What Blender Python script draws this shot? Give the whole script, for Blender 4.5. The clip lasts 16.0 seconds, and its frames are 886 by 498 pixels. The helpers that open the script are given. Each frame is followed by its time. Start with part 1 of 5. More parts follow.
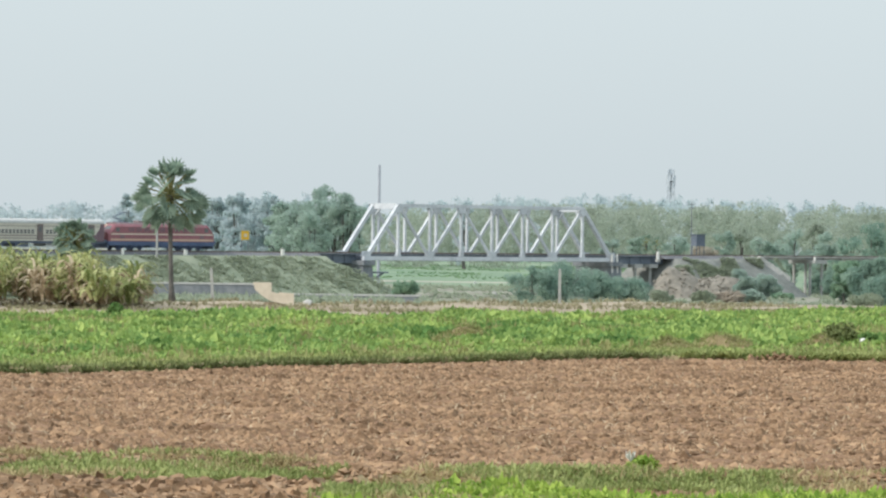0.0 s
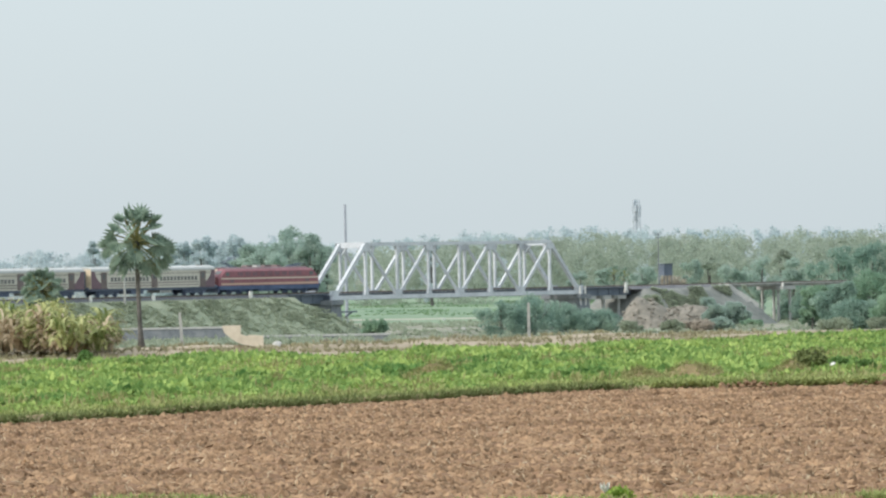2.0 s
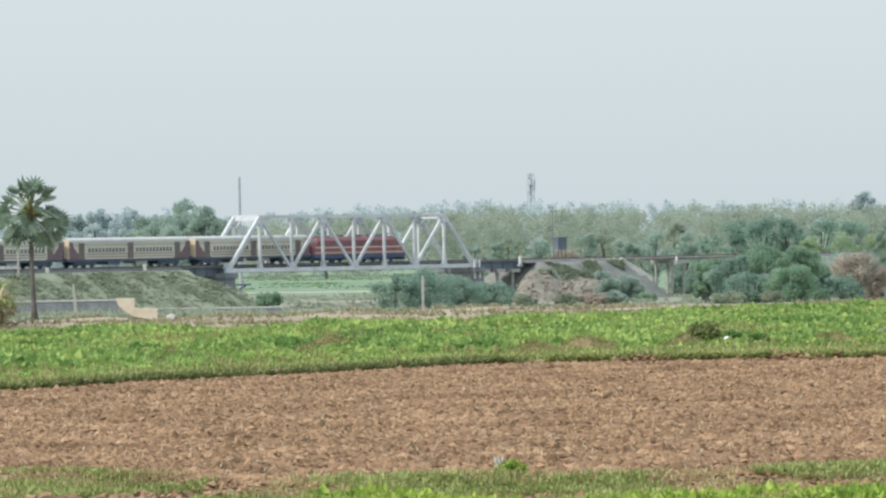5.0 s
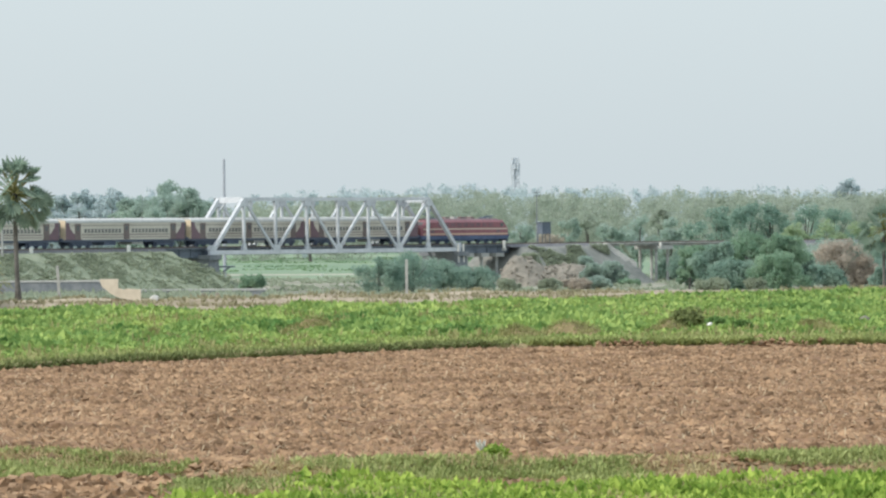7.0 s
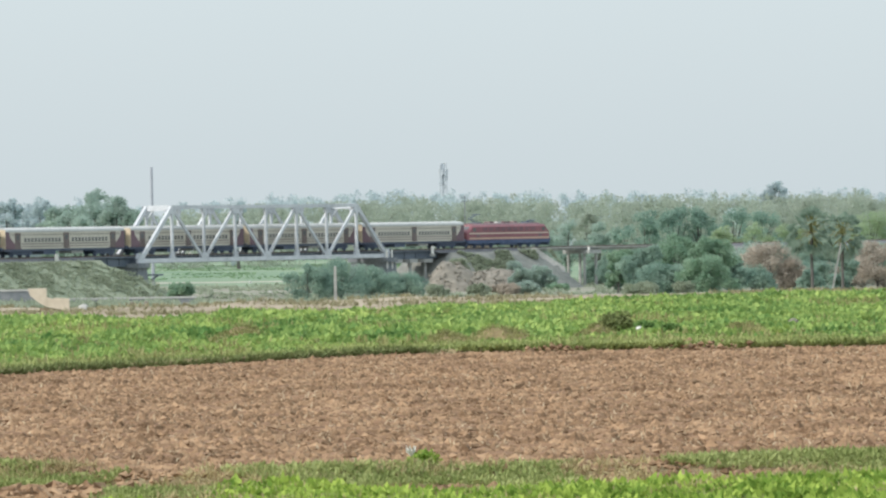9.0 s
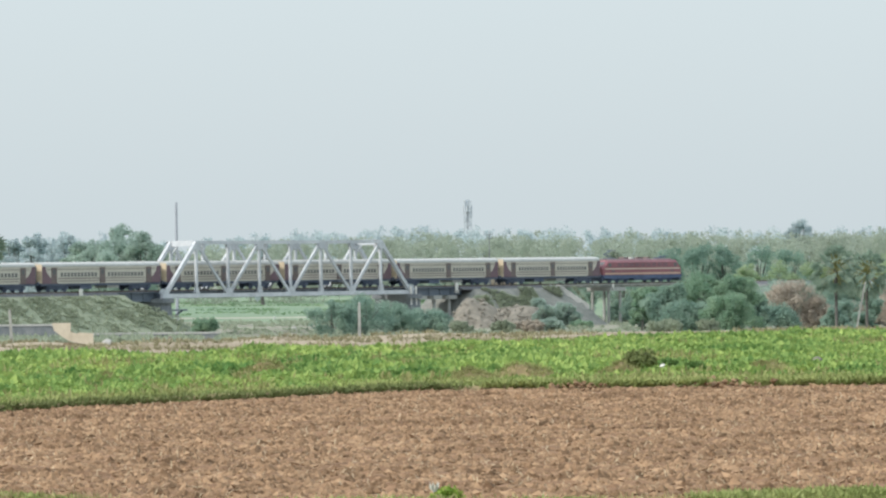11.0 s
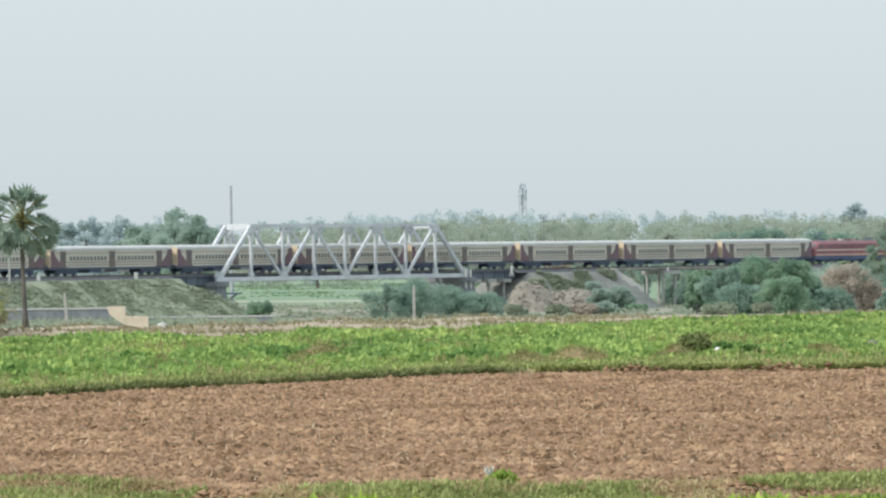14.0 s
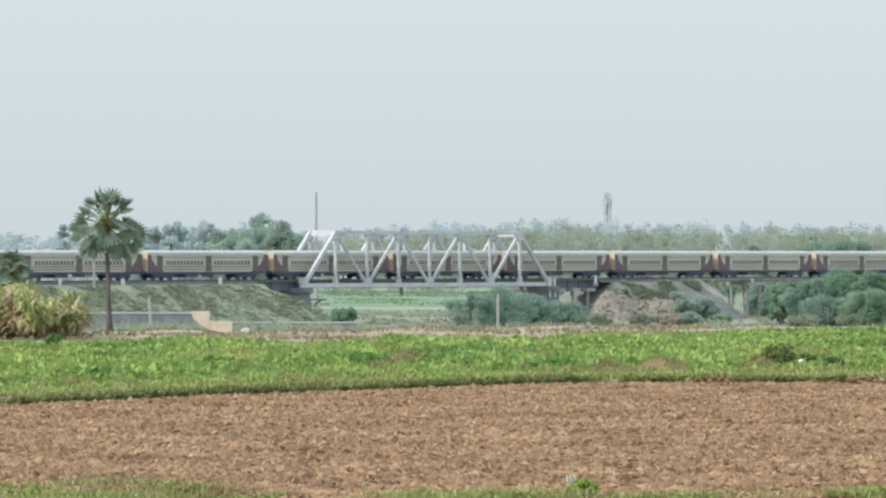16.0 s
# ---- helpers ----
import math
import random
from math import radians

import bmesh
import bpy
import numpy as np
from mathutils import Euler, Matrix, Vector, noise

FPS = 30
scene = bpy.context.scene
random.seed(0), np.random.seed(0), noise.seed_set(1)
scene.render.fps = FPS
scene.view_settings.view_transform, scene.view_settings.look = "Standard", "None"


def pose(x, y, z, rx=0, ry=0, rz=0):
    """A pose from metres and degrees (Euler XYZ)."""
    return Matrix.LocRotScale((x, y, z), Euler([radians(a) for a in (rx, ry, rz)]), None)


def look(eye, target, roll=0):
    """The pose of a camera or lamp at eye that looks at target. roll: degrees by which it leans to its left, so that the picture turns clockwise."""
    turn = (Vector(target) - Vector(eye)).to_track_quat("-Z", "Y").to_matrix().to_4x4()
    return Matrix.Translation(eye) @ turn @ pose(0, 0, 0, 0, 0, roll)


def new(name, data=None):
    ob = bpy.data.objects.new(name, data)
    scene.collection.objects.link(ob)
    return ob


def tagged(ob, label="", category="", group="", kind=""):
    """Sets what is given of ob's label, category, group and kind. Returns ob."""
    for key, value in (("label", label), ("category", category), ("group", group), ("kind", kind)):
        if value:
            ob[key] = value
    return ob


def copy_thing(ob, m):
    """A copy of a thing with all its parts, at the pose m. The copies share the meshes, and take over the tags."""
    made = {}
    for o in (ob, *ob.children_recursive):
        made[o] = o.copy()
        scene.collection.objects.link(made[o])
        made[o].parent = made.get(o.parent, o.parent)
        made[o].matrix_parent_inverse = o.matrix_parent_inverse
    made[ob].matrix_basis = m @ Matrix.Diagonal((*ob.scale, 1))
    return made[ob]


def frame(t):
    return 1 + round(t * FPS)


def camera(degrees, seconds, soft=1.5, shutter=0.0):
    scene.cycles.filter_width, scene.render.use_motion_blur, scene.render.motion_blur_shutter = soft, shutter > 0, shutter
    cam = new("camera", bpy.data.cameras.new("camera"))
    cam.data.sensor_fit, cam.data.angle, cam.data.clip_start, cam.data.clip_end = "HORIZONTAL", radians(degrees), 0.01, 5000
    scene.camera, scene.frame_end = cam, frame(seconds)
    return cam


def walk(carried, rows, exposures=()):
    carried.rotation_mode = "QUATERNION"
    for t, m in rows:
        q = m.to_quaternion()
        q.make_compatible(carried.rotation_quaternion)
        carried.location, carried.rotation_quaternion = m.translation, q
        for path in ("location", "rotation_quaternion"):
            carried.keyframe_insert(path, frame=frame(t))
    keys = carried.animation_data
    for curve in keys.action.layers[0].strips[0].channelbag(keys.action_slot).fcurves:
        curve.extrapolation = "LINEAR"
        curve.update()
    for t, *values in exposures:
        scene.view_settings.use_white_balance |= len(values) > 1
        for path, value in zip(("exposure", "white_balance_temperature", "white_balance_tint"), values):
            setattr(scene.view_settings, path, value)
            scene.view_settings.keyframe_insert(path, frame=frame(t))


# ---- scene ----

# A passenger train crosses a river bridge beyond ploughed fields; hand-held long lens from a raised bank.

# ---- camera ----
EYE = (0.0, 0.0, 4.0)
PATH = [
    (0, 89.800, -0.709, 2.478),
    (0.5, 89.781, -0.592, 2.373),
    (1, 89.715, -0.277, 2.612),
    (1.5, 90.125, 0.647, 2.451),
    (2, 90.239, 1.095, 2.089),
    (2.5, 89.983, 0.974, 1.826),
    (3, 89.822, 0.671, 1.426),
    (3.5, 89.519, 1.086, 1.623),
    (4, 89.929, 0.963, 0.961),
    (4.2, 89.987, 1.109, 0.907),
    (6.3, 89.710, 0.583, 0.690),
    (6.5, 89.725, 0.695, 0.820),
    (7, 89.701, 0.453, 0.639),
    (7.5, 89.943, 0.618, 0.403),
    (8, 89.731, 0.650, 0.439),
    (8.5, 89.796, 1.119, 0.111),
    (9, 89.762, 0.951, -0.217),
    (9.2, 90.127, 1.008, -0.297),
    (11.3, 90.203, 0.618, 0.163),
    (11.5, 90.108, 0.574, 0.225),
    (12, 89.697, 0.267, 0.203),
    (12.5, 89.708, 0.361, -0.002),
    (13, 89.959, -0.139, -0.138),
    (13.5, 90.126, 0.161, 0.186),
    (14, 90.011, 0.694, 0.724),
    (14.5, 89.979, 0.687, 0.984),
    (15, 90.062, 0.269, 1.225),
    (15.5, 89.992, 0.254, 1.204),
    (16, 90.114, 0.028, 1.731),
]

cam = camera(10.54, 16.0, soft=2.3)
walk(cam, [(t, pose(*EYE, rx, ry, rz)) for t, rx, ry, rz in PATH])

# ---- light ----
SUN_DIR = Vector((-0.88, -0.38, 0.82)).normalized()
world = bpy.data.worlds.new("hazy_sky")
scene.world = world
world.use_nodes = True
wn, wl = world.node_tree.nodes, world.node_tree.links
sky = wn.new("ShaderNodeTexSky")
sky.sky_type = "NISHITA"
sky.sun_disc = False
sky.sun_elevation = math.asin(SUN_DIR.z)
sky.sun_rotation = math.atan2(SUN_DIR.x, SUN_DIR.y)
sky.air_density, sky.dust_density, sky.ozone_density = 1.0, 3.0, 1.5
veil = wn.new("ShaderNodeMix")
veil.data_type = "RGBA"
veil.inputs[0].default_value = 0.72
veil.inputs[7].default_value = (7.8, 8.85, 9.35, 1)
wl.new(sky.outputs[0], veil.inputs[6])
# a hazy dome brightens smoothly from the horizon up to the zenith
aim, up, rise, dome = wn.new("ShaderNodeTexCoord"), wn.new("ShaderNodeSeparateXYZ"), wn.new("ShaderNodeMath"), wn.new("ShaderNodeVectorMath")
wl.new(aim.outputs["Generated"], up.inputs[0])
rise.operation, rise.use_clamp = "MULTIPLY_ADD", False
rise.inputs[1].default_value, rise.inputs[2].default_value = 0.65, 1.0
wl.new(up.outputs[2], rise.inputs[0])
dome.operation = "SCALE"
wl.new(veil.outputs[2], dome.inputs[0])
wl.new(rise.outputs[0], dome.inputs["Scale"])
wl.new(dome.outputs[0], wn["Background"].inputs[0])
wn["Background"].inputs[1].default_value = 0.103
sun = new("sun", bpy.data.lights.new("sun", "SUN"))
sun.data.energy, sun.data.angle, sun.data.color = 2.55, radians(9.0), (1.0, 0.925, 0.85)
sun.matrix_world = look(SUN_DIR * 200, (0, 0, 0))
scene.view_settings.exposure = 0.0


# ---- materials ----
def material(name, dark, light, rough=0.85, metal=0.0, grain=8.0, patch=0.6, bump=0.3, depth=0.02, object_random=0.0,
             island=0.0, through_light=0.0, gloss=0.3, haze_sheen=0.0):
    """Two-scale mottled surface between two colours: grain and patch are the scales per metre."""
    m = bpy.data.materials.new(name)
    m.use_nodes = True
    n, l = m.node_tree.nodes, m.node_tree.links
    b = n["Principled BSDF"]
    b.inputs["Roughness"].default_value, b.inputs["Metallic"].default_value = rough, metal
    b.inputs["Specular IOR Level"].default_value = 0.06 if through_light else gloss
    # pale blue sheen that lifts dark surfaces in place of haze
    if haze_sheen:
        b.inputs["Sheen Weight"].default_value, b.inputs["Sheen Roughness"].default_value = haze_sheen, 0.7
        b.inputs["Sheen Tint"].default_value = (0.75, 0.85, 0.9, 1)
    at = n.new("ShaderNodeTexCoord")
    fine, wide = n.new("ShaderNodeTexNoise"), n.new("ShaderNodeTexNoise")
    for tex, scale, detail in ((fine, grain, 5), (wide, patch, 3)):
        tex.inputs["Scale"].default_value, tex.inputs["Detail"].default_value = scale, detail
        l.new(at.outputs["Object"], tex.inputs["Vector"])
    add = n.new("ShaderNodeMath")
    add.operation = "ADD"
    l.new(fine.outputs[0], add.inputs[0])
    l.new(wide.outputs[0], add.inputs[1])
    last = add
    for amount, kind in ((object_random, "object"), (island, "island")):
        if amount:
            if kind == "object":
                source = n.new("ShaderNodeObjectInfo").outputs["Random"]
            else:
                source = n.new("ShaderNodeNewGeometry").outputs["Random Per Island"]
            more = n.new("ShaderNodeMath")
            more.operation = "MULTIPLY_ADD"
            more.inputs[1].default_value = amount
            l.new(source, more.inputs[0])
            l.new(last.outputs[0], more.inputs[2])
            shift = n.new("ShaderNodeMath")
            shift.operation = "SUBTRACT"
            shift.inputs[1].default_value = amount / 2
            l.new(more.outputs[0], shift.inputs[0])
            last = shift
    ramp = n.new("ShaderNodeMapRange")
    ramp.inputs["From Min"].default_value, ramp.inputs["From Max"].default_value = 0.68, 1.32
    l.new(last.outputs[0], ramp.inputs["Value"])
    mix = n.new("ShaderNodeMix")
    mix.data_type = "RGBA"
    mix.inputs[6].default_value, mix.inputs[7].default_value = (*dark, 1), (*light, 1)
    l.new(ramp.outputs[0], mix.inputs[0])
    l.new(mix.outputs[2], b.inputs["Base Color"])
    if bump:
        bp = n.new("ShaderNodeBump")
        bp.inputs["Strength"].default_value, bp.inputs["Distance"].default_value = bump, depth
        l.new(fine.outputs[0], bp.inputs["Height"])
        l.new(bp.outputs[0], b.inputs["Normal"])
    if through_light:
        tr, ad = n.new("ShaderNodeBsdfTranslucent"), n.new("ShaderNodeMixShader")
        ad.inputs[0].default_value = through_light
        l.new(mix.outputs[2], tr.inputs["Color"])
        l.new(b.outputs[0], ad.inputs[1])
        l.new(tr.outputs[0], ad.inputs[2])
        l.new(ad.outputs[0], n["Material Output"].inputs["Surface"])
    return m


M = {}
M["soil"] = material("ploughed_soil", (0.15, 0.083, 0.045), (0.322, 0.197, 0.114), 0.95, grain=5, patch=0.25, bump=0.8, depth=0.05)
M["clod"] = material("dry_clod", (0.142, 0.085, 0.047), (0.418, 0.277, 0.167), 0.95, grain=9, patch=0.3, island=0.5, bump=0.5)
M["dirt"] = material("pale_dirt", (0.27, 0.22, 0.155), (0.46, 0.385, 0.29), 0.95, grain=3, patch=0.12, bump=0.4)
M["plain"] = material("river_plain", (0.19, 0.2, 0.15), (0.33, 0.32, 0.26), 0.95, grain=0.12, patch=0.02, bump=0.2)
M["pasture"] = material("flood_meadow", (0.14, 0.235, 0.145), (0.27, 0.33, 0.23), 0.95, grain=0.08, patch=0.012, bump=0.2)
M["crop_soil"] = material("weedy_ground", (0.2, 0.155, 0.08), (0.37, 0.29, 0.165), 0.95, grain=4, patch=0.3, bump=0.4)
M["crop_leaf"] = material("crop_leaf", (0.125, 0.25, 0.075), (0.46, 0.58, 0.185), 0.6, grain=0.55, patch=0.1, island=0.35, bump=0, through_light=0.3)
M["dark_leafy"] = material("field_shrub_leaf", (0.1, 0.2, 0.06), (0.24, 0.36, 0.12), 0.6, grain=2, patch=0.2, island=0.3, bump=0, through_light=0.3)
M["meadow_leaf"] = material("meadow_leaf", (0.17, 0.29, 0.16), (0.33, 0.45, 0.27), 0.8, grain=0.2, patch=0.03, island=0.2, bump=0, through_light=0.4)
# tower steel paled towards blue, as haze at that distance would do
M["far_steel"] = material("haze_pale_galvanised_steel", (0.46, 0.51, 0.55), (0.58, 0.63, 0.67), 0.6, grain=1, patch=0.3, bump=0)
M["weed_leaf"] = material("weed_leaf", (0.16, 0.27, 0.045), (0.46, 0.58, 0.13), 0.6, grain=3, patch=0.3, island=0.6, bump=0, through_light=0.3)
M["dry_grass"] = material("dry_grass", (0.3, 0.245, 0.12), (0.56, 0.48, 0.27), 0.85, grain=3, patch=0.3, island=0.5, bump=0, through_light=0.25)
M["straw"] = material("bleached_straw", (0.42, 0.33, 0.21), (0.6, 0.49, 0.34), 0.85, grain=3, patch=0.3, island=0.4, bump=0)
M["bank_grass"] = material("bank_grass", (0.21, 0.265, 0.085), (0.45, 0.485, 0.21), 0.85, grain=3, patch=0.3, island=0.5, bump=0, through_light=0.2)
M["bank"] = material("grassy_embankment", (0.2, 0.24, 0.17), (0.31, 0.34, 0.25), 0.95, grain=0.5, patch=0.12, bump=0.6, depth=0.2)
M["bank_stone"] = material("stony_embankment", (0.17, 0.18, 0.165), (0.29, 0.295, 0.27), 0.95, grain=1.2, patch=0.2, bump=0.6, depth=0.2)
M["heap"] = material("sandy_spoil", (0.165, 0.155, 0.13), (0.295, 0.272, 0.23), 0.95, grain=1.1, patch=0.6, bump=0.7, depth=0.2)
M["ballast"] = material("track_ballast", (0.11, 0.115, 0.13), (0.22, 0.22, 0.225), 0.95, grain=6, patch=0.4, bump=0.8, depth=0.05)
M["steel"] = material("silver_painted_steel", (0.43, 0.46, 0.49), (0.66, 0.69, 0.72), 0.5, 0.0, grain=3, patch=0.3, bump=0.1, object_random=0.25, gloss=0.5)
M["dark_steel"] = material("dark_bridge_steel", (0.11, 0.14, 0.18), (0.2, 0.23, 0.27), 0.7, 0.2, grain=4, patch=0.5, bump=0.2)
M["concrete"] = material("weathered_concrete", (0.3, 0.31, 0.3), (0.5, 0.5, 0.47), 0.9, grain=3, patch=0.35, bump=0.3)
M["dark_masonry"] = material("dark_masonry", (0.16, 0.18, 0.2), (0.29, 0.305, 0.315), 0.9, grain=2, patch=0.3, bump=0.4)
M["pale_wall"] = material("pale_plaster", (0.56, 0.49, 0.385), (0.72, 0.65, 0.53), 0.9, grain=3, patch=0.5, bump=0.2)
M["pale_stone"] = material("pale_weathered_stone", (0.42, 0.42, 0.41), (0.62, 0.61, 0.58), 0.9, grain=3, patch=0.4, bump=0.3)
M["beaten_earth"] = material("beaten_earth", (0.40, 0.37, 0.30), (0.52, 0.48, 0.40), 0.95, grain=0.5, patch=0.05, bump=0)
M["rail"] = material("rail_steel", (0.10, 0.075, 0.06), (0.22, 0.17, 0.14), 0.55, 0.6, grain=8, patch=1, bump=0.1)
M["cream"] = material("cream_coach_paint", (0.5, 0.475, 0.405), (0.62, 0.585, 0.505), 0.55, grain=2.5, patch=0.25, bump=0.05, object_random=0.25, gloss=0.4)
M["maroon"] = material("maroon_coach_paint", (0.15, 0.1, 0.12), (0.23, 0.15, 0.17), 0.5, grain=3, patch=0.4, bump=0.05)
M["door_brown"] = material("brown_door_paint", (0.14, 0.11, 0.105), (0.22, 0.18, 0.17), 0.55, grain=3, patch=0.5, bump=0.05)
M["orange_cream"] = material("yellow_cream_end_paint", (0.62, 0.52, 0.37), (0.76, 0.65, 0.49), 0.6, grain=3, patch=0.4, bump=0.05)
M["roof"] = material("grey_coach_roof", (0.42, 0.43, 0.42), (0.58, 0.585, 0.57), 0.7, grain=2, patch=0.2, bump=0.1)
M["loco_red"] = material("loco_red_paint", (0.21, 0.08, 0.095), (0.32, 0.125, 0.145), 0.45, grain=3, patch=0.3, bump=0.05, gloss=0.5)
M["loco_roof"] = material("loco_roof_paint", (0.16, 0.10, 0.11), (0.30, 0.23, 0.23), 0.7, grain=3, patch=0.3, bump=0.1)
M["stripe"] = material("cream_stripe", (0.62, 0.50, 0.40), (0.72, 0.62, 0.52), 0.5, grain=3, patch=0.4, bump=0.0)
# dark underframe lightened and blued, carrying the haze in its colour
M["under"] = material("haze_blued_underframe", (0.075, 0.1, 0.16), (0.15, 0.18, 0.25), 0.75, 0.2, grain=5, patch=0.6, bump=0.2, haze_sheen=0.2)
M["blue_under"] = material("blue_underframe_paint", (0.055, 0.08, 0.15), (0.11, 0.15, 0.25), 0.6, 0.0, grain=5, patch=0.6, bump=0.2)
M["tan_stripe"] = material("tan_stripe", (0.5, 0.33, 0.25), (0.62, 0.44, 0.34), 0.5, grain=3, patch=0.4, bump=0.0)
M["glass"] = material("dark_window_glass", (0.11, 0.115, 0.12), (0.18, 0.18, 0.18), 0.25, grain=3, patch=0.5, bump=0.0, gloss=0.6)
M["white"] = material("white_paint", (0.68, 0.67, 0.62), (0.82, 0.81, 0.77), 0.7, grain=6, patch=1, bump=0.1)
M["yellow"] = material("yellow_sign_paint", (0.72, 0.42, 0.03), (0.85, 0.53, 0.05), 0.5, grain=4, patch=1, bump=0.0)
M["bark"] = material("grey_bark", (0.07, 0.07, 0.065), (0.19, 0.18, 0.165), 0.95, grain=6, patch=1, bump=0.6)
M["palm_leaf"] = material("palmyra_leaf", (0.155, 0.24, 0.185), (0.33, 0.42, 0.32), 0.5, grain=4, patch=0.6, island=0.4, bump=0, through_light=0.3, haze_sheen=0.15)
# paler copy of the palmyra leaf, haze put into its colour
M["hazy_palm_leaf"] = material("haze_paled_palmyra_leaf", (0.17, 0.26, 0.2), (0.37, 0.46, 0.36), 0.6, grain=2, patch=0.4, island=0.3, bump=0, through_light=0.4, haze_sheen=0.2)
# both leaf colours raised towards blue to imitate the haze veil
M["leaf"] = material("tree_leaf", (0.2, 0.335, 0.235), (0.42, 0.555, 0.385), 0.8, grain=0.9, patch=0.2, island=0.1, bump=0, through_light=0.56, haze_sheen=0.15)
M["blue_leaf"] = material("haze_blued_dark_leaf", (0.2, 0.32, 0.27), (0.41, 0.53, 0.425), 0.8, grain=0.6, patch=0.15, island=0.1, bump=0, through_light=0.5, haze_sheen=0.03)
# distant leaf colours paled by painted-in haze, far_leaf the palest
M["hazed_leaf"] = material("hazed_dry_season_leaf", (0.37, 0.42, 0.345), (0.49, 0.535, 0.44), 0.8, grain=0.7, patch=0.05, island=0.06, bump=0, through_light=0.62, haze_sheen=0.3)
M["far_leaf"] = material("hazed_far_leaf", (0.5, 0.58, 0.6), (0.62, 0.69, 0.7), 0.8, grain=0.5, patch=0.03, island=0.08, bump=0, through_light=0.58, haze_sheen=0.3)
M["dry_leaf"] = material("withered_leaf", (0.4, 0.355, 0.3), (0.58, 0.515, 0.43), 0.85, grain=1.5, patch=0.3, island=0.3, bump=0, through_light=0.35, haze_sheen=0.05)
# scrub colour lightened to make up for haze over the slope
M["scrub_leaf"] = material("embankment_scrub_leaf", (0.32, 0.37, 0.27), (0.44, 0.485, 0.365), 0.85, grain=0.8, patch=0.15, island=0.1, bump=0, through_light=0.55, haze_sheen=0.1)
M["dark_grass"] = material("dark_bund_grass", (0.145, 0.175, 0.068), (0.28, 0.32, 0.14), 0.85, grain=3, patch=0.3, island=0.5, bump=0, through_light=0.2)
M["olive_grass"] = material("olive_weed", (0.24, 0.25, 0.10), (0.44, 0.43, 0.21), 0.85, grain=2, patch=0.3, island=0.4, bump=0, through_light=0.3)
M["fresh_leaf"] = material("fresh_yellowish_leaf", (0.33, 0.43, 0.27), (0.5, 0.585, 0.38), 0.8, grain=0.8, patch=0.12, island=0.12, bump=0, through_light=0.55, haze_sheen=0.1)
M["mast_grey"] = material("grey_mast_steel", (0.34, 0.37, 0.42), (0.44, 0.47, 0.52), 0.7, grain=1, patch=0.3, bump=0)
# middle-distance leaf, haze mixed into its base colour
M["mid_leaf"] = material("hazed_mid_leaf", (0.35, 0.455, 0.405), (0.5, 0.595, 0.505), 0.8, grain=0.8, patch=0.1, island=0.15, bump=0, through_light=0.6, haze_sheen=0.15)
M["dull_grass"] = material("dull_mound_grass", (0.25, 0.235, 0.145), (0.41, 0.385, 0.25), 0.9, grain=1.5, patch=0.15, island=0.45, bump=0, through_light=0.2)
M["dry_cane"] = material("dead_cane_leaf", (0.38, 0.3, 0.2), (0.68, 0.58, 0.42), 0.8, grain=1.2, patch=0.35, island=0.6, bump=0, through_light=0.25)
M["cane_leaf"] = material("cane_leaf", (0.2, 0.255, 0.095), (0.56, 0.57, 0.28), 0.75, grain=1.2, patch=0.35, island=0.6, bump=0, through_light=0.3)


